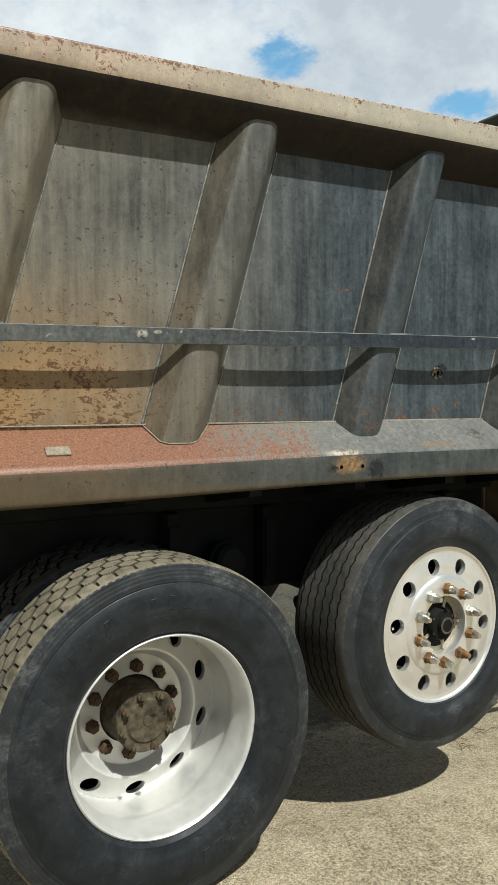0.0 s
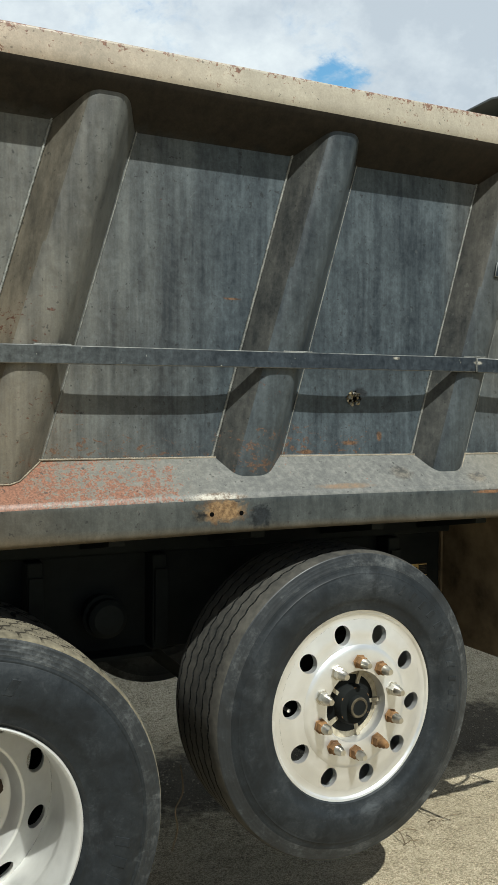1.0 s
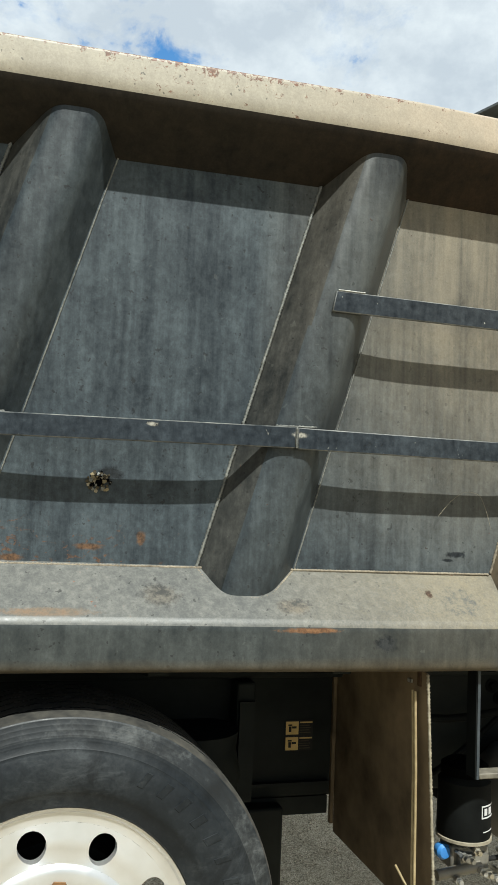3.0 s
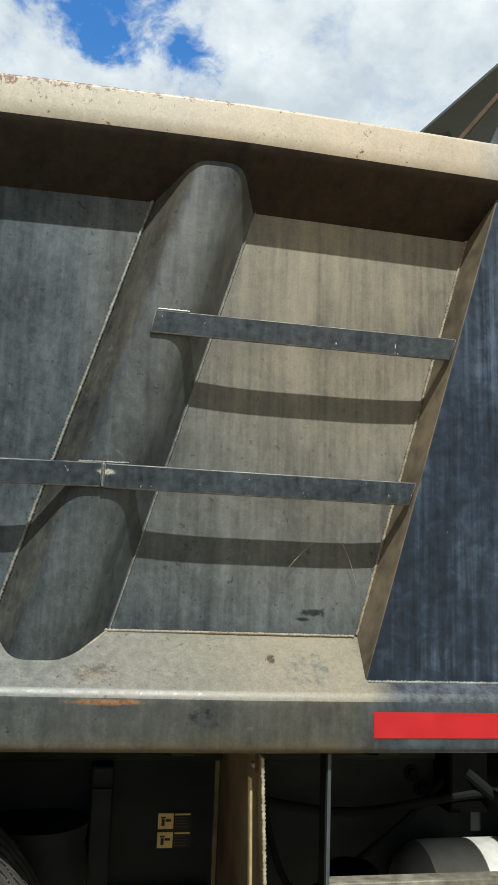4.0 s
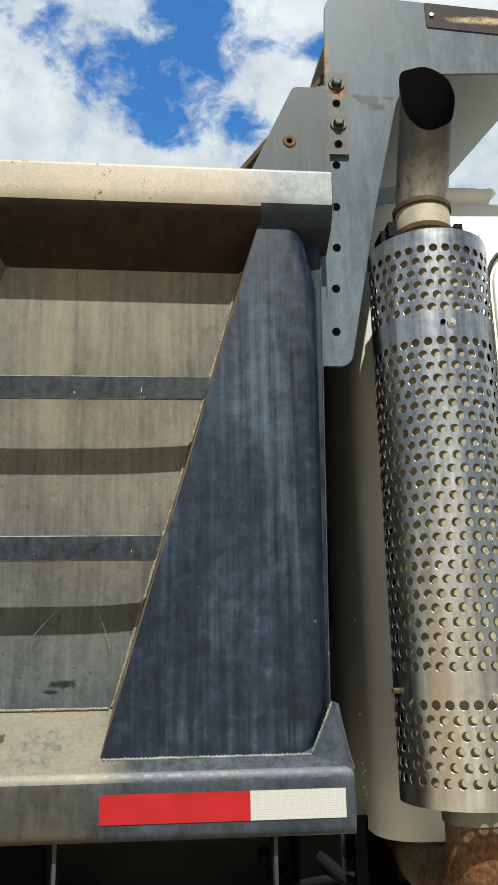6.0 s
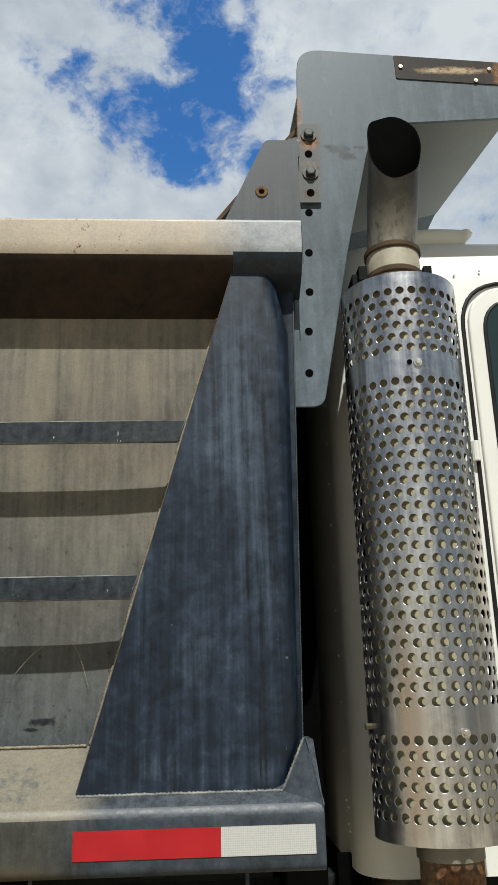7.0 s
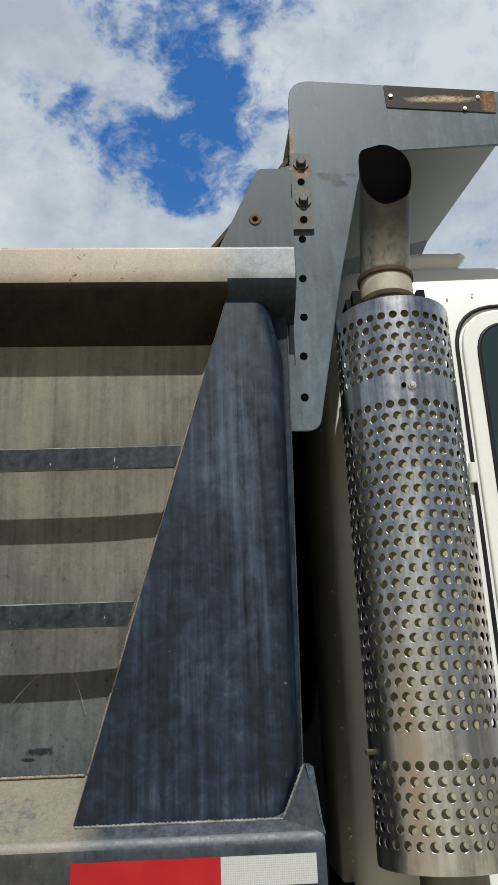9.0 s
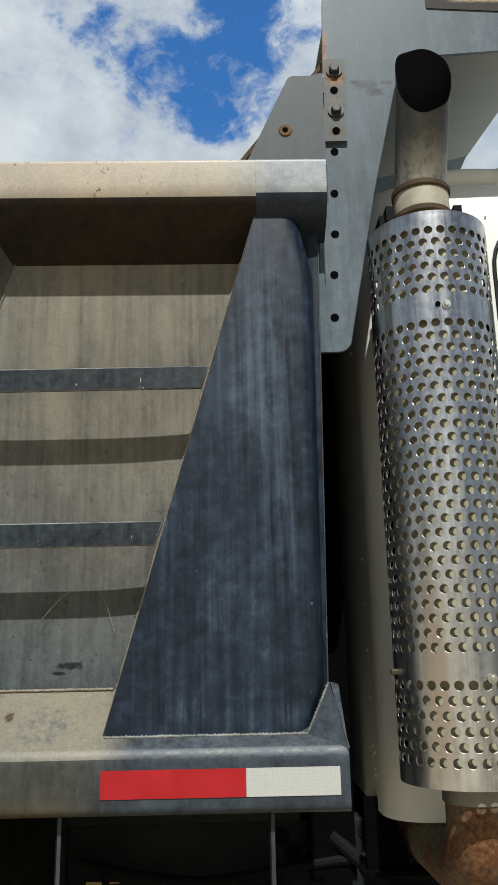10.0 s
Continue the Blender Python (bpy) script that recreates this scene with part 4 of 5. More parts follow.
def burst_hole(parent):
    """A torn hole in the side panel with curled, rusty shards of metal round it."""
    rng = random.Random(8)
    x0, z0 = 1.96, 1.643
    # a flat black disc gives the tear its dark depth
    core = bmesh.new()
    core.faces.new([core.verts.new((x0 + 0.012 * math.cos(a), WALL + 0.0030, z0 + 0.011 * math.sin(a))) for a in [k * math.pi / 7 for k in range(14)]])
    hole = part("hole", core, SOOT_AND_SHADE, parent, "dark torn hole")
    for k in range(60):
        a, far = rng.uniform(0, 2 * math.pi), 0.027 * math.sqrt(rng.uniform(0.12, 1.0))
        px, pz = x0 + far * math.cos(a), z0 + 0.85 * far * math.sin(a)
        size, lift = rng.uniform(0.0025, 0.0062), rng.uniform(0.001, 0.010) * (1.3 - far / 0.027)
        bm = bmesh.new()
        corners = [a + t + rng.uniform(-0.35, 0.35) for t in (0.5, 2.1, 3.7, 5.2)]
        pts = [(px + size * math.cos(b), WALL + 0.003 - lift * (0.5 - 0.5 * math.cos(b - a)), pz + size * math.sin(b)) for b in corners]
        v = [bm.verts.new(p) for p in pts] + [bm.verts.new((p[0], p[1] - 0.0018, p[2] + 0.0006)) for p in pts]
        for f in ((0, 1, 2, 3), (4, 7, 6, 5), (0, 4, 5, 1), (1, 5, 6, 2), (2, 6, 7, 3), (3, 7, 4, 0)):
            bm.faces.new([v[i] for i in f])
        part("torn_shard", bm, rng.choice((FIN, PATCH, HUBDIRT, HUBDIRT, WELD, SOOT_AND_SHADE)), hole, smooth=0)


burst_hole(side)


# ---- wheels ----


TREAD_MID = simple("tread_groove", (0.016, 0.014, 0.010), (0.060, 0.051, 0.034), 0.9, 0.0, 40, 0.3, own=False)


def tyre(radius, half, depth, style, cy, cx, cz, parent, tread, label, bead_r=0.292, fine=True):
    """A tyre about the y axis; its width runs from cy - half to cy + half."""
    span = radius - bead_r
    wall = [(0.0, -0.80), (0.055, -0.90), (0.07, -0.93), (0.22, -0.965), (0.235, -0.982), (0.30, -0.992), (0.37, -1.0), (0.61, -0.997), (0.62, -0.988), (0.655, -0.984), (0.663, -0.974), (0.70, -0.966)]
    k = 0.70
    while k < 0.93:
        wall += [(k + 0.012, -0.956 - 0.30 * (k - 0.70)), (k + 0.030, -0.957 - 0.30 * (k - 0.70) + 0.01), (k + 0.036, -0.944 - 0.30 * (k - 0.70) + 0.02)]
        k += 0.05
    wall = [(bead_r + r * span, w if r <= 0.70 else -(0.966 - 0.36 * (r - 0.70) - ((0.012 if style == "blocks" else 0.004) if n % 3 == 0 else 0.0))) for n, (r, w) in enumerate(wall)]
    around, across = ((1104, 96) if fine else (368, 40)) if style else (120, 12)
    edge = 0.87
    rows, deep = [], []
    for k in range(around):
        a = 2 * math.pi * k / around
        ring = [(r, w) for r, w in wall]
        deep.append([False] * (across + 1))
        for j in range(across + 1):
            u = -edge + 2 * edge * j / across
            r = radius - 0.010 * (abs(u) / edge) ** 8
            if style == "blocks":
                # long six-sided blocks: zigzag lanes with a short cut where a lane is narrowest
                turn = k / around * 54
                lane = (u / edge + 1) * 2.5
                cut = False
                for b in (int(lane), int(lane) + 1):
                    line = b + 0.17 * (abs(((turn + 0.5 * (b % 2)) % 1) - 0.5) * 4 - 1)
                    cut = cut or (abs(lane - line) < 0.11 and 0 < b < 5)
                a_line, b_line = (m + 0.17 * (abs(((turn + 0.5 * (m % 2)) % 1) - 0.5) * 4 - 1) for m in (int(lane + 0.0), int(lane) + 1))
                strip = int(lane) if a_line <= lane <= b_line else int(lane) - 1 if lane < a_line else int(lane) + 1
                cut = cut or (abs(((turn + 0.5 * (strip % 2) + 0.5) % 1) - 0.5) < 0.045 and abs(u) < 0.80)
                if abs(u) < 0.83:
                    deep[-1][j] = cut
                    r -= depth if cut else 0
                elif 0.835 < abs(u) < 0.862 and k % 8 < 4:
                    r -= 0.004
            elif style == "ribs":
                saw = abs(((k / around * 62) % 1) - 0.5) * 2
                lane = (u + 1) * 3.9 + 0.17 * (saw - 0.5)
                deep[-1][j] = abs(lane % 1 - 0.5) < 0.055 and abs(u) < 0.76
                r -= depth if deep[-1][j] else 0
            ring.append((r, u))
        ring += [(r, -w) for r, w in reversed(wall)]
        rows.append([(cx + r * math.cos(a), cy + w * half, cz + r * math.sin(a)) for r, w in ring])
    n, first = len(rows[0]), len(wall)
    scuffed = next(i for i, (r, w) in enumerate(wall) if r > bead_r + 0.76 * span)
    mesh = bpy.data.meshes.new("tyre")
    mesh.from_pydata([p for row in rows for p in row], [], [(i * n + j, i * n + j + 1, (i + 1) % around * n + j + 1, (i + 1) % around * n + j) for i in range(around) for j in range(n - 1)])
    # the last material is darker and goes on the cut groove faces
    for m in (TYRE, tread, SCUFF, TREAD_MID if tread is TREAD else GRIME_AND_SHADE):
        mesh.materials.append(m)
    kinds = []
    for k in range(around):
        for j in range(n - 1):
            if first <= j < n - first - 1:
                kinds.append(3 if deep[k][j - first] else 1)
            else:
                kinds.append(2 if scuffed <= j < n - scuffed - 1 else 0)
    mesh.polygons.foreach_set("material_index", kinds)
    mesh.shade_smooth()
    mesh.set_sharp_from_angle(angle=0.7)
    ob = new("tyre", mesh)
    ob.parent = parent
    ob.matrix_parent_inverse = parent.matrix_world.inverted()
    ob["label"] = label
    return ob


def letters(parent, cx, cy, cz, radius, turn, count, size, step, seed):
    """Raised moulded marks on a tyre wall, plain slanting bars in place of writing."""
    rng = random.Random(seed)
    for k in range(count):
        a = turn + step * k
        m = Matrix.Translation((cx + radius * math.cos(a), cy, cz + radius * math.sin(a))) @ Matrix.Rotation(-a + math.pi / 2, 4, "Y")
        w, lean = size * rng.uniform(0.35, 0.62), size * 0.25
        outer = [(-w - lean, -size), (w - lean, -size), (w + lean, size), (-w + lean, size)]
        inner = [(x * 0.93, z * 0.94) for x, z in outer]
        bm = loft([[(x, 0.002, z) for x, z in outer], [(x, -0.0004, z) for x, z in outer], [(x, -0.0013, z) for x, z in inner]])
        bm.transform(m)
        part("moulded_mark", bm, TYRE, parent, smooth=0)


def stud_nut(parent, x, y, z, rusty, seed, capped=True):
    """A flange nut with a tall cap over the stud, pointing out along -y."""
    rng = random.Random(seed)
    turn = rng.uniform(0, 1)
    bm = bmesh.new()
    rings = []
    for r, h in ((0.0235, 0.0), (0.0235, -0.005), (0.0195, -0.0055), (0.0195, -0.024), (0.0165, -0.026)):
        rings.append([(x + r * math.cos(turn + math.pi * k / 3), y + h, z + r * math.sin(turn + math.pi * k / 3)) for k in range(6)])
    loft(rings, bm=bm)
    nut = part("lug_nut", bm, (RUST if capped else DARKRUST) if rusty else CHROME, parent, "rusty lug nut" if rusty else "chrome lug nut", smooth=0.4)
    tip = [(0.0155, -0.025), (0.0145, -0.040), (0.0105, -0.050), (0.009, -0.055), (0.0, -0.0555)] if capped else [(0.011, -0.022), (0.011, -0.034), (0.0, -0.036)]
    part("stud_tip", lathe(tip, 14, (x, y, z)), CHROME if rng.random() < 0.75 and capped else RUST if capped else DARKRUST, nut)
    return nut


def turned(wheel, x, y, z, degrees):
    """Turns a finished wheel a little about the upright axis."""
    wheel.matrix_world = Matrix.Translation((x, y, z)) @ Matrix.Rotation(radians(degrees), 4, "Z") @ Matrix.Translation((-x, -y, -z)) @ wheel.matrix_world


def lift_axle_wheel():
    cx, cz, y = 1.910, 0.670, 2.474
    def face(r):
        return y - 0.012 * max(0.0, min(1.0, (0.292 - r) / 0.06)) - 0.012 * max(0.0, min(1.0, (0.20 - r) / 0.022))
    bm = ring_holes(0.194, 0.272, 0.232, 10, 0.0315, face, radians(-6), 24, squash=0.92)
    lathe([(0.272, face(0.272)), (0.285, face(0.285) - 0.001), (0.291, y - 0.004), (0.296, y - 0.010), (0.302, y - 0.012), (0.306, y - 0.008), (0.307, y + 0.004), (0.300, y + 0.02), (0.285, y + 0.05), (0.285, y + 0.25)], 80, bm=bm)
    lathe([(0.194, face(0.194)), (0.188, y - 0.020), (0.178, y - 0.024), (0.125, y - 0.024), (0.113, y - 0.022), (0.111, y - 0.012), (0.111, y + 0.03)], 80, bm=bm)
    wheel = part("wheel", moved(bm, (cx, 0, cz)), ALLOY, truck, "polished aluminium lift axle wheel", smooth=0.5)
    tyre(0.492, 0.172, 0.010, "ribs", y + 0.142, cx, cz, wheel, TREAD_DARK, "wide black tyre with worn zigzag ribs")
    for k in range(10):
        a = radians(87 + 36 * k)
        stud_nut(wheel, cx + 0.1425 * math.cos(a), y - 0.024, cz + 0.1425 * math.sin(a), k in (0, 3, 4, 5, 6, 7, 9), 70 + k, True)
    hub = part("hub", lathe([(0.0, y - 0.036), (0.030, y - 0.036), (0.034, y - 0.030), (0.034, y - 0.018), (0.056, y - 0.016), (0.062, y - 0.008), (0.064, y + 0.01), (0.09, y + 0.014), (0.098, y + 0.03), (0.10, y + 0.06), (0.20, y + 0.08), (0.22, y + 0.25)], 40, (cx, 0, cz)), GRIME_AND_SHADE, wheel, "black hub with a small cap")
    part("back_plate", lathe([(0.070, y + 0.02), (0.086, y + 0.016), (0.111, y + 0.018), (0.112, y + 0.03)], 40, (cx, 0, cz)), FIN, hub, "dusty plate behind the hub")
    part("cap_ring", lathe([(0.024, y - 0.0375), (0.030, y - 0.0385), (0.0325, y - 0.036), (0.031, y - 0.034)], 32, (cx, 0, cz), closed=True), HUBDIRT, hub)
    for k in range(6):
        a = radians(30 + 60 * k)
        part("hub_bolt", lathe([(0.0, y - 0.012), (0.0065, y - 0.012), (0.0065, y + 0.012)], 6, (cx + 0.052 * math.cos(a), -0.004, cz + 0.052 * math.sin(a))), RUST, hub, smooth=0)
    for k in range(5):
        a = radians(20 + 72 * k)
        fin = box(-0.006, 0.006, y + 0.006, y + 0.05, 0.064, 0.109)
        fin.transform(Matrix.Translation((cx, 0, cz)) @ Matrix.Rotation(a, 4, "Y"))
        part("hub_fin", fin, FIN, hub, smooth=0)
    part("valve_stem", tube([(cx - 0.224, y + 0.05, cz + 0.01), (cx - 0.223, y + 0.022, cz + 0.009)], 0.006, 8), CHROME, wheel)
    letters(wheel, cx, y - 0.0298, cz, 0.392, radians(64), 11, 0.017, -radians(7.4), 3)
    turned(wheel, cx, y, cz, 2.5)
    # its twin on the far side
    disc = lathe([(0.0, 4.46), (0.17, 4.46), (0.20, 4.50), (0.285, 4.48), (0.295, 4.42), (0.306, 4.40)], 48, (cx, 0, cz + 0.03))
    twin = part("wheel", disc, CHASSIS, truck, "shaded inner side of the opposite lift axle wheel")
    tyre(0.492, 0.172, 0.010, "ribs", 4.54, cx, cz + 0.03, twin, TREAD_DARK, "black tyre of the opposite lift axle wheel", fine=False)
    return wheel


def drive_wheel():
    cx, cz, y = 0.712, 0.522, 2.372
    def face(r):
        return y + 0.210 + 0.058 * max(0.0, min(1.0, (r - 0.212) / 0.088))
    bm = ring_holes(0.212, 0.300, 0.262, 10, 0.0275, face, radians(19), 24, squash=1.2)
    lathe([(0.300, face(0.300)), (0.3035, y + 0.262), (0.304, y + 0.245), (0.302, y + 0.150), (0.300, y + 0.128), (0.291, y + 0.112), (0.288, y + 0.075), (0.295, y + 0.050), (0.297, y + 0.022), (0.299, y + 0.004), (0.3025, y - 0.007), (0.307, y - 0.0115), (0.3115, y - 0.009), (0.313, y - 0.003), (0.312, y + 0.03)], 96, bm=bm)
    lathe([(0.212, face(0.212)), (0.205, y + 0.211), (0.196, y + 0.222), (0.187, y + 0.245), (0.182, y + 0.253), (0.176, y + 0.256), (0.112, y + 0.256), (0.110, y + 0.30)], 80, bm=bm)
    wheel = part("wheel", moved(bm, (cx, 0, cz)), ALLOY_IN, truck, "dusty deep-dish aluminium drive wheel", smooth=0.5)
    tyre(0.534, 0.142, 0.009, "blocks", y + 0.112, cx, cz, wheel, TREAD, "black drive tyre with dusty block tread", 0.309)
    tyre(0.525, 0.142, 0.009, "blocks", y + 0.445, cx, cz, wheel, TREAD_DARK, "inner black drive tyre", 0.309, False)
    for k in range(10):
        a = radians(12 + 36 * k)
        stud_nut(wheel, cx + 0.1425 * math.cos(a), y + 0.256, cz + 0.1425 * math.sin(a), True, 170 + k, False)
    hub = part("hub", lathe([(0.0, y + 0.135), (0.070, y + 0.134), (0.074, y + 0.138), (0.098, y + 0.139), (0.102, y + 0.144), (0.102, y + 0.154), (0.099, y + 0.158), (0.101, y + 0.20), (0.106, y + 0.25), (0.1085, y + 0.30), (0.19, y + 0.34), (0.20, y + 0.5)], 48, (cx, 0, cz)), HUBDIRT, wheel, "greasy dirt-caked axle hub")
    cap = part("axle_flange", lathe([(0.0, y + 0.129), (0.014, y + 0.129), (0.016, y + 0.132), (0.066, y + 0.131), (0.072, y + 0.1365), (0.100, y + 0.1365), (0.1035, y + 0.143), (0.1035, y + 0.150)], 48, (cx, 0, cz)), HUBDIRT, hub, "dirt-caked axle flange")
    for k in range(8):
        a = radians(15 + 45 * k)
        part("axle_nut", lathe([(0.0, y + 0.112), (0.0075, y + 0.112), (0.0075, y + 0.122), (0.0135, y + 0.123), (0.0135, y + 0.137)], 6, (cx + 0.086 * math.cos(a), 0, cz + 0.086 * math.sin(a))), HUBDIRT if k % 3 else BROWN, hub, smooth=0)
    part("brake_drum", lathe([(0.11, y + 0.31), (0.205, y + 0.33), (0.21, y + 0.56), (0.1, y + 0.58)], 48, (cx, 0, cz)), GRIME_AND_SHADE, wheel)
    letters(wheel, cx, y - 0.0298, cz, 0.413, radians(-8), 10, 0.022, -radians(7.2), 5)
    letters(wheel, cx, y - 0.0298, cz, 0.413, radians(72), 4, 0.021, radians(8.5), 6)
    letters(wheel, cx, y - 0.0298, cz, 0.413, radians(118), 5, 0.021, radians(8.5), 7)
    turned(wheel, cx, y, cz, 2.5)
    return wheel


lift_axle_wheel()
drive_wheel()
# extra far wheels, added to cut the light under the truck
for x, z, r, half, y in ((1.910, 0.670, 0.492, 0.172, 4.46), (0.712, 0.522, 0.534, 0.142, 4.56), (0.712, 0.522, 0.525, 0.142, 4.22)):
    far = part("wheel", lathe([(0.0, y - 0.05), (0.30, y - 0.05), (0.30, y + 0.05), (0.0, y + 0.05)], 40, (x, 0, z)), GRIME_AND_SHADE, truck, "dark far wheel added to block light")
    tyre(r, half, 0.0, "", y, x, z, far, TREAD_DARK, "dark far tyre added to block light", 0.30)

# ---- cab shield over the cab ----


BOLT = simple("dull_bolt", (0.022, 0.025, 0.025), (0.125, 0.128, 0.12), 0.5, 0.4, 80, 0.2, own=False)


def hex_bolt(parent, x, y, z, r, washer=True, material=None):
    """A hexagon bolt head that points out along -y."""
    bm = lathe([(0.0, -r * 1.1), (r * 0.8, -r * 1.1), (r, -r * 0.95), (r, 0.0)], 6)
    if washer:
        lathe([(0.0, -0.003), (r * 1.6, -0.003), (r * 1.6, 0.001)], 20, bm=bm)
    return part("bolt", moved(bm, (x, y, z)), material or BOLT, parent, smooth=0.4)


# the shaded depth of a hole is painted as a black disc
def dark_hole(parent, x, y, z, r):
    return part("hole", lathe([(0.0, 0.0), (r, 0.0), (r * 1.08, -0.0006), (r * 1.12, 0.001)], 20, (x, y, z)), SOOT_AND_SHADE, parent)


def cab_shield():
    outline = rounded([(3.390, 2.168), (3.408, 2.43), (3.427, 2.703), (3.445, 3.178), (4.045, 3.133), (4.045, 2.964), (3.665, 2.940), (3.615, 2.87), (3.545, 2.572), (3.466, 2.168)],
                      [0.004, 0, 0, 0.065, 0.02, 0.01, 0.05, 0.03, 0.02, 0.028], 6)
    web = part("cab_shield", plate(outline, 2.530, 2.538), SHIELD, truck, "grey steel cab shield side plate with bolt holes")
    bevelled(web, 0.0012, 1)
    # the sheet rises from the side plate to the flat middle of the roof
    roof = loft([[(x, y, z + up) for x, z in ((3.44, 3.02), (3.66, 2.952), (3.992, 2.968), (3.992, 2.975), (3.66, 2.959), (3.44, 3.03))] for y, up in ((2.5385, 0.0), (3.55, 0.22), (3.8, 0.22), (4.70, 0.0))])
    part("shield_roof", roof, ROOFSHEET, web, "steel sheet of the shield seen from below")
    part("top_lip", plate([(3.50, 3.150), (3.99, 3.112), (3.99, 3.120), (3.50, 3.158)], 2.5385, 4.70), SHIELD, web)
    strip = part("bolt_strip", plate(rounded([(3.428, 2.700), (3.486, 2.700), (3.491, 2.93), (3.437, 2.93)], 0.006, 3), 2.521, 2.530), STRIP, web, "drilled steel strip with rust round the bolts")
    for z in (2.897, 2.784):
        hex_bolt(strip, 3.462, 2.520, z, 0.0125)
    for z in (2.841, 2.728):
        dark_hole(strip, 3.460, 2.5195, z, 0.0085)
    for x, z in ((3.4545, 2.677), (3.449, 2.565), (3.4455, 2.459), (3.439, 2.356), (3.435, 2.251)):
        dark_hole(web, x, 2.529, z, 0.0085)
    bare = part("bare_strip", plate(rounded([(3.702, 3.156), (4.005, 3.134), (4.000, 3.062), (3.704, 3.082)], 0.006, 3), 2.5275, 2.531), BARESTRIP, web, "bare rusted strip on the shield")
    for x, z in ((3.718, 3.118), (3.955, 3.112), (3.915, 3.075)):
        hex_bolt(bare, x, 2.5268, z, 0.0034, True, CHROME)
    # body ear and sloping sheet behind it
    ear = part("body_ear", plate(rounded([(3.236, 2.592), (3.343, 2.830), (3.352, 2.837), (3.4255, 2.837), (3.4255, 2.592)], [0, 0.006, 0.004, 0.004, 0], 4), 2.464, 2.476), BRACKET, side, "grey steel ear above the top rail")
    ring = part("rusty_ring", lathe([(0.006, 0.0), (0.008, -0.003), (0.014, -0.003), (0.016, 0.0)], 18, (3.334, 2.464, 2.690)), RUST, ear)
    dark_hole(ear, 3.334, 2.4635, 2.690, 0.007)
    tab = part("rear_tab", plate(rounded([(3.388, 2.815), (3.388, 2.846), (3.412, 2.870), (3.435, 2.876), (3.435, 2.815)], 0.010, 4), 2.500, 2.508), BRACKET, side)
    hex_bolt(tab, 3.411, 2.499, 2.856, 0.008, False)
    part("sloping_sheet", loft([[(x, y, z) for x, z in ((3.115, 2.559), (3.462, 3.012), (3.470, 3.006), (3.123, 2.553))] for y in (2.600, 4.70)]), BROWN, side, "rusty brown sloping headboard sheet")
    return web


cab_shield()

# ---- exhaust ----
EX, EY, ER = 3.655, 2.535, 0.134


def perforated_guard(parent):
    """A stainless sleeve with staggered rows of round holes, with its own thickness."""
    count, pitch, hole, thick = 32, 0.0273, 0.00916, 0.002
    bm = bmesh.new()

    def at(u, z, r=ER):
        return (EX + r * math.cos(u), EY + r * math.sin(u), z)

    def plain(z0, z1):
        n = count * 4
        rows = [[bm.verts.new(at(2 * math.pi * k / n, z, r)) for k in range(n)] for z, r in ((z0, ER), (z1, ER), (z1, ER - thick), (z0, ER - thick))]
        for k in range(n):
            m = (k + 1) % n
            for p in range(4):
                a, b = rows[p], rows[(p + 1) % 4]
                bm.faces.new((a[k], a[m], b[m], b[k]))

    def row(zc, shift):
        step = 2 * math.pi / count
        for c in range(count):
            mid = (c + shift) * step
            lip, face, inside, back = [], [], [], []
            for k in range(16):
                a = 2 * math.pi * k / 16
                u, w = math.cos(a), math.sin(a)
                s = 1 / max(abs(u), abs(w))
                face.append(bm.verts.new(at(mid + u * s * step / 2, zc + w * s * pitch / 2)))
                back.append(bm.verts.new(at(mid + u * s * step / 2, zc + w * s * pitch / 2, ER - thick)))
                lip.append(bm.verts.new(at(mid + 1.03 * hole * u / ER, zc + 1.03 * hole * w)))
                inside.append((bm.verts.new(at(mid + hole * u / ER, zc + hole * w, ER - 0.0002)), bm.verts.new(at(mid + hole * u / ER, zc + hole * w, ER - thick))))
            for k in range(16):
                n = (k + 1) % 16
                bm.faces.new((lip[k], lip[n], face[n], face[k]))
                bm.faces.new((inside[k][0], inside[n][0], lip[n], lip[k]))
                bm.faces.new((inside[k][1], inside[n][1], inside[n][0], inside[k][0]))
                bm.faces.new((inside[n][1], inside[k][1], back[k], back[n]))

    z, odd = 2.4095, 0
    plain(z, 2.442)

    def rows(n):
        nonlocal z, odd
        for _ in range(n):
            row(z - pitch / 2, 0.5 * odd)
            odd = 1 - odd
            z -= pitch

    rows(6)
    plain(z - 0.0495, z)
    z -= 0.0495
    rows(25)
    plain(z - 0.042, z)
    z -= 0.042
    rows(6)
    plain(1.275, z)
    bmesh.ops.remove_doubles(bm, verts=bm.verts, dist=1e-5)
    ob = part("guard", bm, STEEL, parent, "shiny perforated stainless heat guard", smooth=0, materials=(GRIME_AND_SHADE,))
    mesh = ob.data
    # inner faces coloured near black to deepen the shade behind the holes
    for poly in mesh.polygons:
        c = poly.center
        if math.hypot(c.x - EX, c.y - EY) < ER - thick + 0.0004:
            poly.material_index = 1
    mesh.shade_smooth()
    normals = []
    for loop in mesh.loops:
        normals.append((0, 0, 0))
    for poly in mesh.polygons:
        c, n = poly.center, poly.normal
        out = Vector((c.x - EX, c.y - EY, 0)).normalized()
        flat = abs(n.dot(out)) > 0.97
        sign = 1 if n.dot(out) > 0 else -1
        for li in poly.loop_indices:
            v = mesh.vertices[mesh.loops[li].vertex_index].co
            normals[li] = Vector((v.x - EX, v.y - EY, 0)).normalized() * sign if flat else n
    mesh.normals_split_custom_set(normals)
    return ob


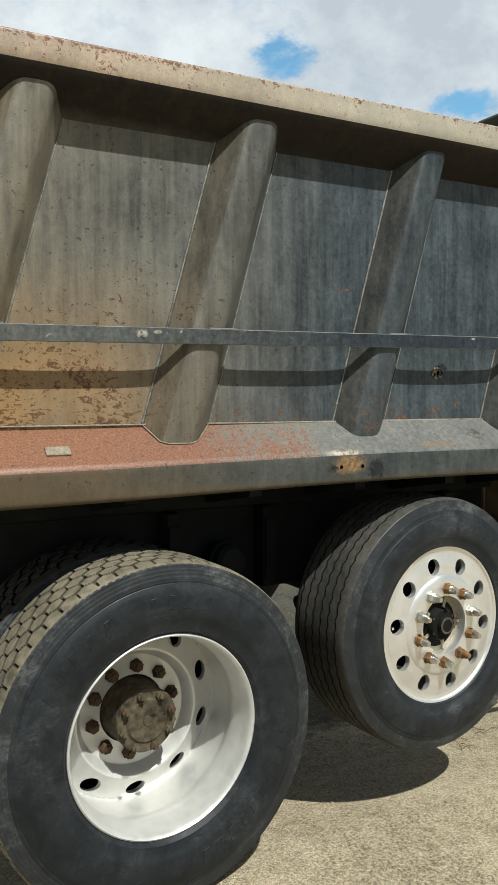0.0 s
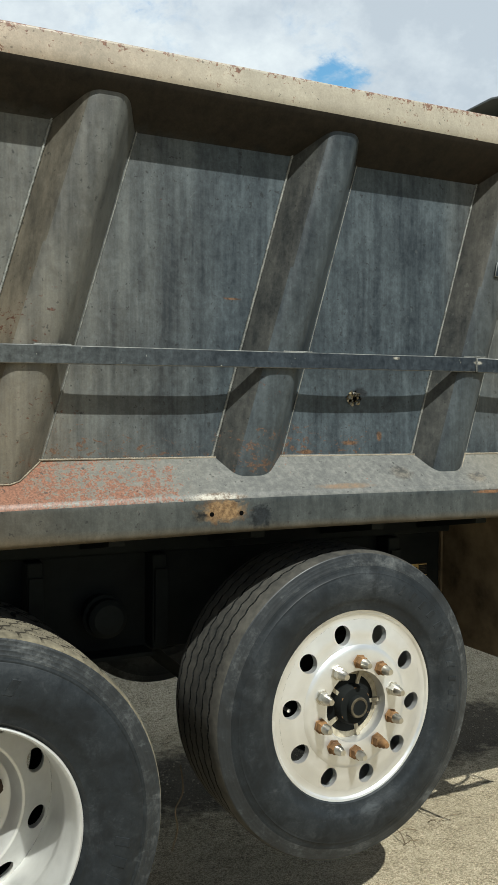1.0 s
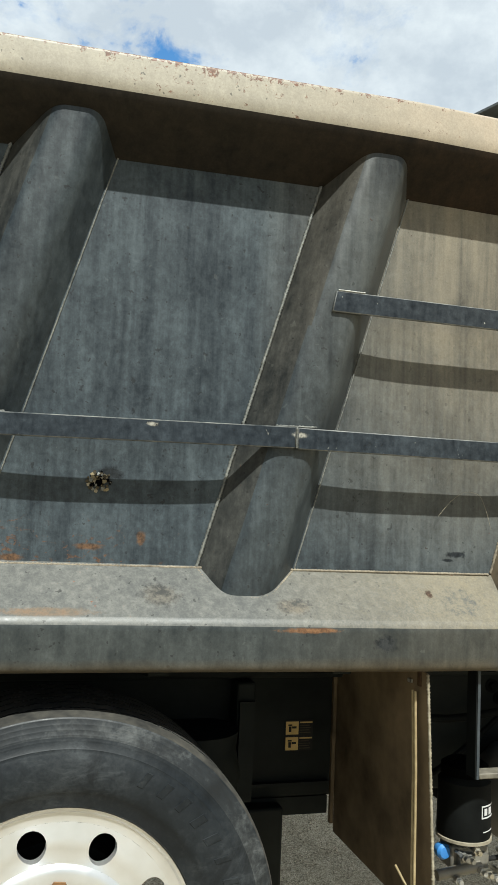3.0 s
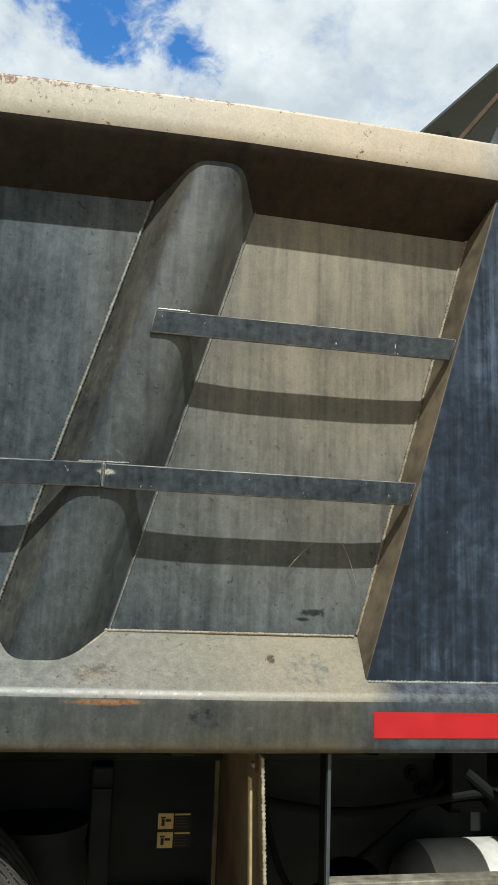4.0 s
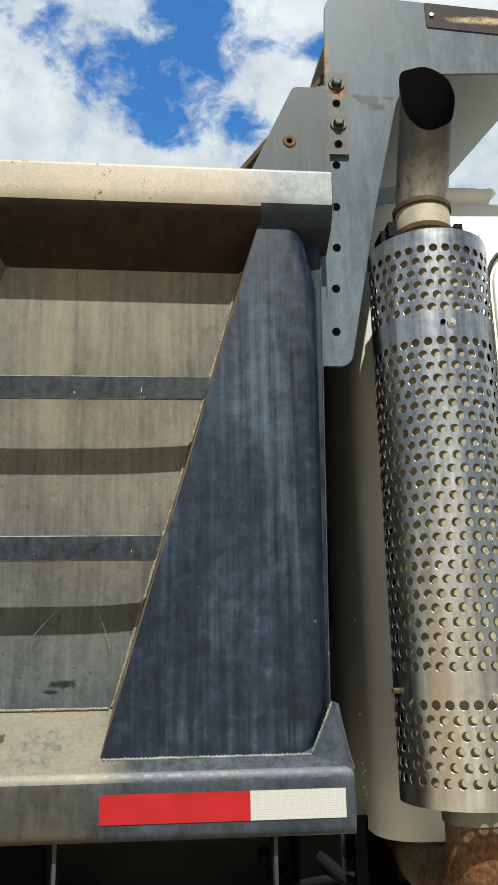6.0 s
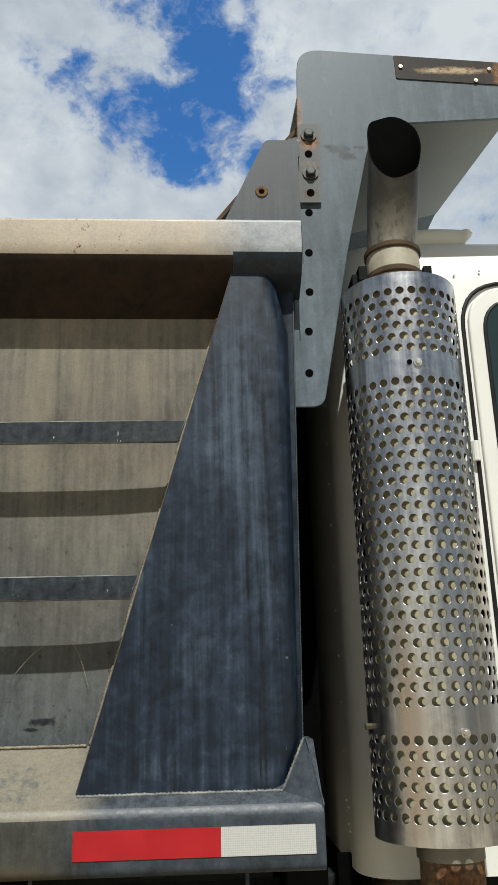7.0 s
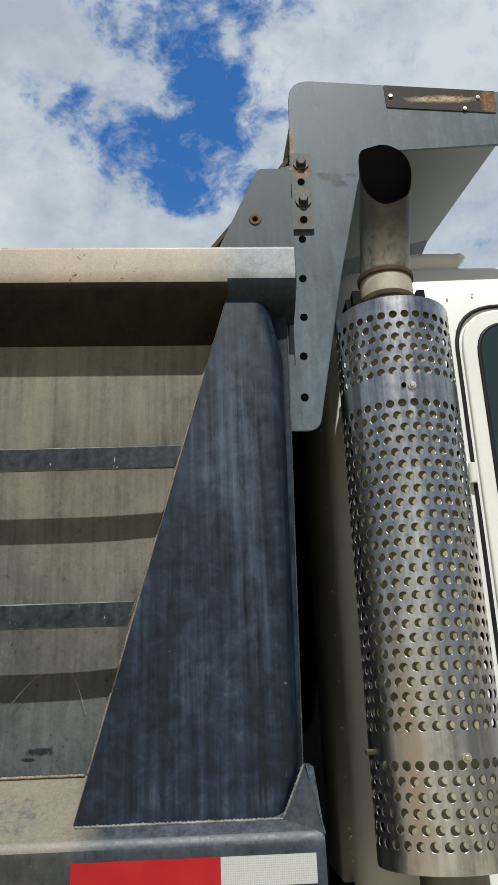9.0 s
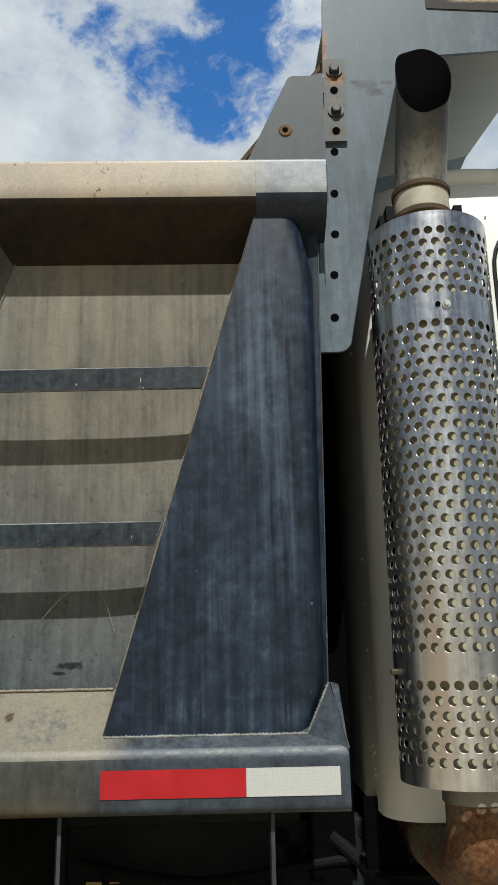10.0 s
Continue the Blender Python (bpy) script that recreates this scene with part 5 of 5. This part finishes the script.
def exhaust():
    body = part("muffler", lathe([(0.0, 1.296), (0.094, 1.296), (0.1155, 1.312), (0.1155, 2.413), (0.094, 2.434), (0.0, 2.434)], 48, (EX, EY, 0), "z"), MUFFLER, truck, "dusty aluminised muffler inside a heat guard")
    guard = perforated_guard(body)
    for x, z in ((EX + 0.023, 1.470), (EX - 0.002, 2.221)):
        y = EY - math.sqrt(ER ** 2 - (x - EX) ** 2)
        hex_bolt(guard, x, y - 0.001, z, 0.0056, True, CHROME)
        dark_hole(guard, x - 0.017, y - 0.0008, z + 0.002, 0.005)
    part("side_bolt", tube([(EX - ER + 0.01, EY - 0.02, 1.481), (EX - ER - 0.012, EY - 0.025, 1.481)], 0.006, 6), HUBDIRT, guard)
    # stack with its slanting mouth
    skins = []
    for rr0 in (0.0595, 0.057):
        for i in range(15):
            t = i / 14
            ring = []
            for k in range(48):
                a = 2 * math.pi * k / 48
                rr = rr0 + 0.004 * t ** 2
                lx, ly = rr * math.cos(a), rr * math.sin(a)
                top = 2.811 + 0.95 * ly + 0.056 * math.sin(1.45 * ly / rr) + 0.06 * lx + 0.0025 * math.sin(5 * a + 1)
                z = 2.444 + (top - 2.444) * t
                lean = max(0.0, z - 2.60)
                ring.append((EX + lx - 0.0066 + 0.005 * t + 0.06 * lean * lean, EY - 0.0126 - 0.084 * min(1.0, max(0.0, z - 2.56) / 0.24) + ly - 0.10 * lean * lean, z))
            skins.append(ring)
    outer, inner = skins[:15], skins[15:]
    bm = loft(outer + inner[::-1], caps=False)
    bm.faces.ensure_lookup_table()
    for i, f in enumerate(bm.faces):
        f.material_index = 1 if i >= 48 * 14 else 0
    pipe = part("stack_pipe", bm, STACK, body, "heat-stained exhaust stack with a slanting mouth", materials=(SOOT_AND_SHADE,))
    px, py = EX - 0.0055, EY - 0.0135
    part("collar", lathe([(0.0632, 2.455), (0.0632, 2.541), (0.0605, 2.547)], 40, (px, py, 0), "z"), COLLAR, pipe)
    for z, r in ((2.549, 0.0642), (2.484, 0.0655)):
        part("clamp_ring", lathe([(r, z - 0.009), (r + 0.0035, z - 0.005), (r + 0.0035, z + 0.005), (r, z + 0.009), (r - 0.004, z)], 40, (px, py, 0), "z", closed=True), BROWN, pipe, "rusty clamp ring")
    for sx in (-1, 1):
        part("clamp_lug", box(px + sx * 0.078 - 0.0095, px + sx * 0.078 + 0.0095, py - 0.02, py + 0.015, 2.476, 2.512), GRIME_AND_SHADE, pipe)
    part("top_bracket", box(EX - 0.105, EX - 0.076, EY - 0.01, EY + 0.053, 2.430, 2.502), GRIME_AND_SHADE, body)
    part("top_plate", lathe([(0.058, 2.428), (0.1305, 2.428)], 48, (EX, EY, 0), "z"), MUFFLER, body)
    low = smooth_path([(3.662, 2.524, 1.34), (3.662, 2.524, 1.20), (3.661, 2.545, 1.132), (3.657, 2.63, 1.099), (3.648, 2.80, 1.095), (3.63, 3.05, 1.095)], 7)
    elbow = part("elbow", tube(low, 0.0615, 28), RUSTPIPE, body, "rust-stained exhaust elbow")
    part("clamp_ring", lathe([(0.060, 1.236), (0.0653, 1.239), (0.0653, 1.268), (0.060, 1.271)], 36, (3.662, 2.524, 0), "z"), PIPE, elbow)


def rusted():
    """Dusty grey pipe eaten by patches of orange and brown rust."""
    made, tree, shader = start("rusted_pipe")
    at = place(tree)
    broad, fine = noisy(tree, at, 5.5, 5, 0.55, 0.1), noisy(tree, at, 90, 6, 0.7)
    dull = ramp(tree, fine, [(0.36, (0.085, 0.075, 0.055)), (0.64, (0.21, 0.185, 0.135))])
    rust = ramp(tree, fine, [(0.36, (0.055, 0.026, 0.013)), (0.50, (0.135, 0.060, 0.024)), (0.64, (0.22, 0.110, 0.046))])
    base = mix(tree, ramp(tree, maths(tree, "ADD", broad, maths(tree, "MULTIPLY", fine, 0.15)), [(0.50, (0, 0, 0)), (0.66, (1, 1, 1))]), dull, rust)
    tree.links.new(base, shader.inputs["Base Color"])
    shader.inputs["Roughness"].default_value = 0.7
    shader.inputs["Specular IOR Level"].default_value = 0.25
    bumpy(tree, shader, fine, 0.3, 0.002)
    return made


RUSTPIPE = rusted()
exhaust()

# ---- cab ----


def cab():
    rings = []
    for z, d in ((1.163, 0.0), (1.80, 0.0), (2.42, 0.0), (2.58, 0.006), (2.66, 0.022), (2.715, 0.050), (2.748, 0.095), (2.766, 0.17), (2.772, 0.28)):
        outline = rounded([(3.519 + d, 2.70 + d), (5.6, 2.70 + d), (5.6, 4.45 - d), (3.495 + d, 4.45 - d)], 0.11, 12)
        rings.append([(x, y, z) for x, y in outline])
    shell = part("cab", loft(rings), CABPAINT, truck, "cream painted cab with rounded rear corner")
    seam = rounded([(3.867, 1.27), (3.867, 2.572), (4.69, 2.572), (4.69, 1.27)], [0.03, 0.13, 0.13, 0.03], 8)
    ring = [(x, 2.699, z) for x, z in seam]
    part("door_seal", tube(ring + ring[:1], 0.0055, 8), RUBBER, shell, "black rubber door seal")
    inner = rounded([(3.879, 1.282), (3.879, 2.558), (4.678, 2.558), (4.678, 1.282)], [0.03, 0.12, 0.12, 0.03], 8)
    door = part("door", plate(inner, 2.688, 2.706), CABPAINT, shell, "cream cab door")
    bevelled(door, 0.006, 3)
    hole = rounded([(3.920, 1.963), (3.920, 2.514), (4.63, 2.514), (4.63, 1.963)], 0.09, 8)
    rim = [(x, 2.687, z) for x, z in hole]
    part("window_seal", tube(rim + rim[:1], 0.0055, 8), RUBBER, door)
    part("window_glass", plate(hole, 2.6835, 2.689), GLASS, door, "dark tinted window glass")
    for z in (2.08, 1.50):
        part("hinge", tube([(3.860, 2.689, z), (3.860, 2.689, z + 0.05)], 0.009, 10), CABPAINT, door)
    def rivet(x, y, z, out):
        bm = bmesh.new()
        bmesh.ops.create_uvsphere(bm, u_segments=10, v_segments=6, radius=0.0033)
        part("rivet", moved(bm, (x, y, z)), CABPAINT, shell)
    for z in [1.30 + 0.11 * k for k in range(12)]:
        rivet(3.5160, 2.865, z, 0)
    for y, z in ((2.83, 1.277), (2.815, 1.25), (2.80, 1.287), (2.80, 1.237)):
        rivet(3.5170, y + 0.04, z, 0)
    for x, z in ((3.636, 1.24), (3.86, 2.60), (3.93, 2.613), (3.84, 2.37)):
        rivet(x, 2.698 if z < 2.58 else 2.706, z, 0)
    bump = part("roof_fairing", tube(smooth_path([(3.68, 2.82, 2.757), (3.82, 2.815, 2.774), (3.925, 2.81, 2.770), (3.942, 2.81, 2.765)], 5), [0.03] * 11 + [0.034, 0.034, 0.03, 0.02, 0.008], 12), CABPAINT, shell, "rounded end of a roof rail")
    part("aerial", tube([(3.99, 3.10, 2.74), (3.96, 3.10, 2.83)], 0.0025, 6), RUBBER, shell)
    # bracket and foot coloured near black for the shade below the cab
    part("mount_bracket", plate(rounded([(3.485, 1.041), (3.485, 1.19), (3.54, 1.19), (3.58, 1.08), (3.58, 1.041)], 0.008, 3), 2.84, 2.86), SOOT_AND_SHADE, shell)
    part("bracket_foot", box(3.47, 3.64, 2.82, 2.88, 1.03, 1.04), SOOT_AND_SHADE, shell)


cab()

# ---- under the body ----


def undercarriage():
    frame_rail = part("chassis_rail", along_x(rounded([(3.08, 0.742), (3.08, 1.10), (3.16, 1.10), (3.16, 0.742)], 0.01, 3), REAR, 5.3), CHASSIS, truck, "grimy black chassis rail")
    part("far_rail", along_x([(3.95, 0.52), (3.95, 1.10), (4.03, 1.10), (4.03, 0.52)], REAR, 5.3), CHASSIS, frame_rail)
    part("rail_foot", box(2.22, 2.74, 3.081, 3.15, 0.69, 0.7415), CHASSIS, frame_rail)
    part("rail_lip", box(2.20, 2.735, 3.058, 3.0785, 0.781, 0.791), CHASSIS, frame_rail)
    bevelled(part("axle_bracket", box(2.42, 2.582, 3.02, 3.0785, 0.45, 0.735), CHASSIS, frame_rail), 0.008, 2)
    for y in (3.02, 3.93):
        part("body_sill", along_x(rounded([(y, 1.104), (y, 1.232), (y + 0.15, 1.232), (y + 0.15, 1.104)], 0.012, 3), REAR, FRONT - 0.02), CHASSIS, frame_rail)
    for k in range(11):
        x = REAR + 0.25 + 0.47 * k
        part("floor_beam", along_x(rounded([(2.665, 1.19), (2.665, 1.234), (3.018, 1.234), (3.018, 1.13)], 0.006, 2), x, x + 0.05), CHASSIS, frame_rail)
    for x in (0.06, 0.99, 1.42, 2.42):
        bevelled(part("outrigger", box(x, x + 0.055, 2.99, 3.079, 0.765, 1.10), CHASSIS, frame_rail), 0.006, 2)
        part("rib_plate", box(x + 0.005, x + 0.05, 2.975, 2.9895, 0.80, 1.05), CHASSIS, frame_rail)
    part("ledge_plate", box(1.05, 1.42, 2.985, 3.075, 0.748, 0.762), CHASSIS, frame_rail)
    for x, z in ((1.25, 0.90),):
        part("air_can", lathe([(0.0, 2.93), (0.05, 2.935), (0.065, 2.95), (0.065, 2.985), (0.075, 2.99), (0.075, 3.0), (0.065, 3.005), (0.06, 3.078)], 28, (x, 0, z)), CHASSIS, frame_rail)
    part("trailing_arm", tube([(1.48, 3.90, 0.72), (1.74, 3.76, 0.475), (1.95, 3.76, 0.30)], 0.028, 12), CHASSIS, frame_rail)
    axle = part("drive_axle", tube([(0.712, 2.74, 0.512), (0.712, 4.6, 0.512)], 0.075, 20), CHASSIS, truck, "black drive axle tube")
    part("lift_axle", tube([(1.915, 2.70, 0.670), (1.915, 4.6, 0.670)], 0.065, 20), CHASSIS, truck, "black lift axle tube")
    for x0, x1 in ((1.62, 1.90), (1.95, 2.34)):
        part("spring_arm", tube([(x0, 3.04, 0.66), (x1, 3.04, 0.70)], 0.035, 10), CHASSIS, axle)
    part("air_bag", lathe([(0.0, 0.70), (0.10, 0.70), (0.125, 0.74), (0.115, 0.80), (0.13, 0.86), (0.115, 0.93), (0.12, 0.98), (0.0, 0.98)], 30, (2.30, 2.98, 0), "z"), CHASSIS, axle)
    hang = part("wiring", tube(smooth_path([(1.46, 2.82, 0.42), (1.47, 2.82, 0.33), (1.445, 2.825, 0.27), (1.455, 2.83, 0.20), (1.435, 2.83, 0.13)], 5), 0.0022, 6), TWIG, axle, "thin wire hanging under the axle")
    # stickers on the rail
    for x0, words in ((2.598, 0), (2.802, 1)):
        sticker = part("warning_sticker", box(x0, x0 + 0.088, 3.0775, 3.0797, 0.878, 0.967), RUBBER, frame_rail, "black and yellow warning sticker", smooth=0)
        for zc in (0.926, 0.880):
            part("yellow_field", box(x0 + 0.001, x0 + 0.041, 3.0762, 3.0777, zc, zc + 0.038), YELLOW, sticker, smooth=0)
            for bx, bz, bw, bh in ((0.010, 0.008, 0.008, 0.016), (0.020, 0.018, 0.014, 0.006), (0.008, 0.026, 0.012, 0.004)):
                part("mark", box(x0 + bx, x0 + bx + bw, 3.0750, 3.0764, zc + bz, zc + bz + bh), RUBBER, sticker, smooth=0)
            part("heading", box(x0 + 0.045, x0 + 0.085, 3.0762, 3.0777, zc + 0.033, zc + 0.037), YELLOW, sticker, smooth=0)
            for k in range(4):
                part("line", box(x0 + 0.045, x0 + 0.080 - 0.004 * (k % 2), 3.0764, 3.0777, zc + 0.004 + 0.007 * k, zc + 0.0062 + 0.007 * k), HUBDIRT, sticker, smooth=0)
    # splash sheet behind the lift axle wheel
    rows = []
    for i in range(7):
        t = i / 6
        y = 2.460 + 0.607 * t
        head, foot = 2.733 + 0.022 * t, 2.764 - 0.007 * t
        bottom = 0.645 - 0.005 * t
        cuts = [(head + (foot - head) * s, 1.232 + (bottom - 1.232) * s) for s in (0.0, 0.5, 0.86, 1.0)]
        rows.append([(x, y, z) for x, z in cuts] + [(x + 0.0035, y, z) for x, z in reversed(cuts)])
    flap = part("splash_sheet", loft(rows), FLAP, truck, "rust-brown steel splash sheet hanging behind the wheel")
    bead([(2.735, 2.4585, 1.23), (2.751, 2.4585, 0.93), (2.766, 2.4585, 0.647)], 0.0042, flap, FIN, seed=71)
    # the sheet's shaded +x face is painted black
    by_slope(flap, GRIME_AND_SHADE, lambda n: n.x > 0.5)
    part("edge_angle", box(2.741, 2.752, 3.056, 3.070, 0.668, 1.232), FLAP, flap)
    for y in (2.490, 2.504):
        part("conduit", tube([(2.720, y, 1.185), (2.726, y, 1.00), (2.729, y, 0.722)], 0.0032, 8), CONDUIT, flap, "thin yellowed conduit")
    part("conduit", tube(smooth_path([(2.729, 2.504, 0.722), (2.734, 2.498, 0.710), (2.748, 2.486, 0.697), (2.760, 2.478, 0.691), (2.764, 2.474, 0.697), (2.758, 2.476, 0.704), (2.736, 2.49, 0.719)], 4), 0.0035, 8), CONDUIT, flap)
    part("conduit", tube([(2.735, 2.60, 0.742), (2.732, 2.535, 0.722)], 0.003, 8), CONDUIT, flap)
    clip = part("clip", box(2.730, 2.742, 2.488, 2.502, 1.196, 1.230), DARKRUST, flap)
    part("clip_nut", box(2.732, 2.741, 2.538, 2.556, 1.194, 1.202), BARE, clip)
    # hanging frame, filter and tank
    stand = part("hanging_frame", box(2.864, 2.874, 2.460, 2.500, 0.986, 1.2365), GRIME_AND_SHADE, truck, "dusty flat-bar frame hanging below the sill")
    part("frame_bar", box(3.258, 3.268, 2.460, 2.500, 0.986, 1.2365), GRIME_AND_SHADE, stand)
    # paler strips painted for the lit front edges of the bars
    for x in (2.864, 3.258):
        part("lit_edge", box(x + 0.003, x + 0.010, 2.4578, 2.4598, 0.986, 1.2365), BRACKET, stand)
    bevelled(part("frame_bar", box(2.8742, 3.2578, 2.458, 2.499, 0.986, 0.999), DUSTBAR, stand), 0.002, 1)
    filt = part("filter", lathe([(0.0, 0.895), (0.055, 0.895), (0.071, 0.88), (0.0735, 0.745), (0.070, 0.731), (0.0, 0.731)], 40, (3.023, 2.772, 0), "z"), GRIME_AND_SHADE, truck, "black spin-on filter canister")
    part("filter_ring", lathe([(0.067, 0.725), (0.0755, 0.728), (0.0755, 0.735), (0.067, 0.737)], 40, (3.023, 2.772, 0), "z"), COLLAR, filt)
    for x0, x1, z0, z1 in ((3.034, 3.082, 0.826, 0.829), (3.034, 3.082, 0.796, 0.799), (3.034, 3.037, 0.799, 0.826), (3.043, 3.054, 0.804, 0.821), (3.060, 3.074, 0.804, 0.821), (3.04, 3.08, 0.760, 0.762)):
        bm = bmesh.new()
        n = 6
        rows = []
        for i in range(n + 1):
            x = x0 + (x1 - x0) * i / n
            y = 2.772 - math.sqrt(max(1e-6, 0.0735 ** 2 - (x - 3.023) ** 2))
            rows.append([(x, y - 0.0008, z0), (x, y - 0.0008, z1), (x, y + 0.001, z1), (x, y + 0.001, z0)])
        part("print_bar", loft(rows), BARS, filt, smooth=0)
    part("filter_head", lathe([(0.0, 0.93), (0.05, 0.93), (0.064, 0.92), (0.064, 0.896), (0.0, 0.896)], 30, (3.023, 2.772, 0), "z"), SOOT_AND_SHADE, filt)
    bevelled(part("valve_block", box(2.970, 3.085, 2.74, 2.81, 0.650, 0.715), PIPE, filt), 0.008, 2)
    part("valve_face", box(2.985, 3.07, 2.72, 2.742, 0.66, 0.695), PIPE, filt)
    rng = random.Random(31)
    for k in range(9):
        x, z = 2.965 + 0.018 * k, 0.665 + rng.uniform(-0.02, 0.055)
        part("fitting", lathe([(0.0, -0.022), (0.007, -0.022), (0.007, -0.010), (0.011, -0.009), (0.011, 0.004), (0.006, 0.005), (0.006, 0.04)], 6, (x, 2.70, z)), rng.choice((BARE, PIPE, CHROME)), filt, smooth=0.3)
    part("blue_knob", lathe([(0.0, -0.014), (0.015, -0.012), (0.021, -0.004), (0.021, 0.012), (0.012, 0.03)], 20, (2.957, 2.762, 0.694)), BLUE, filt, "blue plastic knob")
    part("valve_tube", tube([(2.915, 2.72, 0.652), (3.045, 2.72, 0.668)], 0.014, 12), PIPE, filt)
    part("hose", tube(smooth_path([(3.075, 2.74, 0.675), (3.15, 2.75, 0.68), (3.25, 2.80, 0.72), (3.30, 2.95, 0.85)], 6), 0.007, 8), RUBBER, filt)
    tank = part("air_tank", lathe([(0.0, 3.185), (0.07, 3.195), (0.12, 3.22), (0.148, 3.26), (0.152, 3.30), (0.152, 3.82), (0.12, 3.87), (0.0, 3.88)], 40, (0, 2.93, 0.775), "x"), TANKWHITE, truck, "white painted air tank with its end shaded grey")
    # the end's shade is painted on: faces towards -x turn grey
    by_slope(tank, TANK_SHADE, lambda n: n.x < -0.22)
    part("tank_strap", lathe([(0.153, 3.52), (0.156, 3.52), (0.156, 3.55), (0.153, 3.55)], 40, (0, 2.93, 0.775), "x", closed=True), GRIME_AND_SHADE, tank)
    for pts, r in (([(2.80, 3.02, 1.02), (3.1, 3.0, 0.98), (3.5, 2.98, 1.03), (3.9, 2.97, 1.0)], 0.012), ([(3.42, 2.99, 1.08), (3.55, 2.95, 0.98), (3.75, 2.9, 0.88), (3.95, 2.95, 0.85)], 0.016), ([(2.86, 3.0, 1.0), (2.95, 2.98, 0.8), (3.2, 3.0, 0.92), (3.4, 3.02, 1.08)], 0.009)):
        part("hose", tube(smooth_path(pts, 6), r, 10), GRIME_AND_SHADE, frame_rail, "black hose")
    for x, z in ((3.30, 1.06), (3.33, 1.02), (3.52, 1.07)):
        hex_bolt(frame_rail, x, 3.078, z, 0.014, True, GRIME_AND_SHADE)
    # plain dark block, added to close the bright gap under the cab
    bevelled(part("under_cab_block", box(3.25, 5.2, 3.22, 3.94, 0.60, 1.16), GRIME_AND_SHADE, frame_rail), 0.04, 3)


undercarriage()

# ---- small marks on the body ----


def body_marks():
    for x in (1.40, 1.492):
        dark_hole(side, x, 2.4252, 1.303, 0.006)
    part("cobweb_strand", tube(smooth_path([(2.799, 2.545, 1.599), (2.832, 2.545, 1.636), (2.867, 2.545, 1.661), (2.895, 2.545, 1.663), (2.917, 2.545, 1.654), (2.935, 2.545, 1.618), (2.95, 2.545, 1.571)], 5), 0.0004, 4), FIN, side, "thin pale strand on the panel")
    tilt = Matrix.Rotation(math.atan2(0.11, 0.13), 4, "X")
    tab = box(-0.037, 0.037, -0.018, 0.018, 0.0, 0.007)
    tab.transform(Matrix.Translation((0.425, 2.482, 1.384)) @ tilt)
    bevelled(part("welded_tab", tab, TANWELD, side, "small rusted tab on the ledge"), 0.002, 1)


body_marks()

# ---- dry twigs on the yard ----


def twigs():
    rng = random.Random(17)
    for k, (x, y) in enumerate(((2.52, 2.98), (2.66, 3.03), (2.40, 2.86))):
        bm = bmesh.new()
        for _ in range(2):
            a = rng.uniform(0, 6.28)
            n = rng.uniform(0.05, 0.13)
            p = Vector((x + rng.uniform(-0.04, 0.04), y + rng.uniform(-0.04, 0.04), 0.0))
            p.z = lie(p.x, p.y) + uneven(p.x, p.y) + 0.004
            q = p + Vector((n * math.cos(a), n * math.sin(a), rng.uniform(0.0, 0.03)))
            tube([p, p.lerp(q, 0.5) + Vector((0, 0, 0.012)), q], [0.0022, 0.0018, 0.0010], 5, bm=bm)
        ob = part("twig", bm, TWIG, None)
        tagged(ob, "dry brown twigs lying on the gravel", "twig", group="twigs on the yard")


twigs()
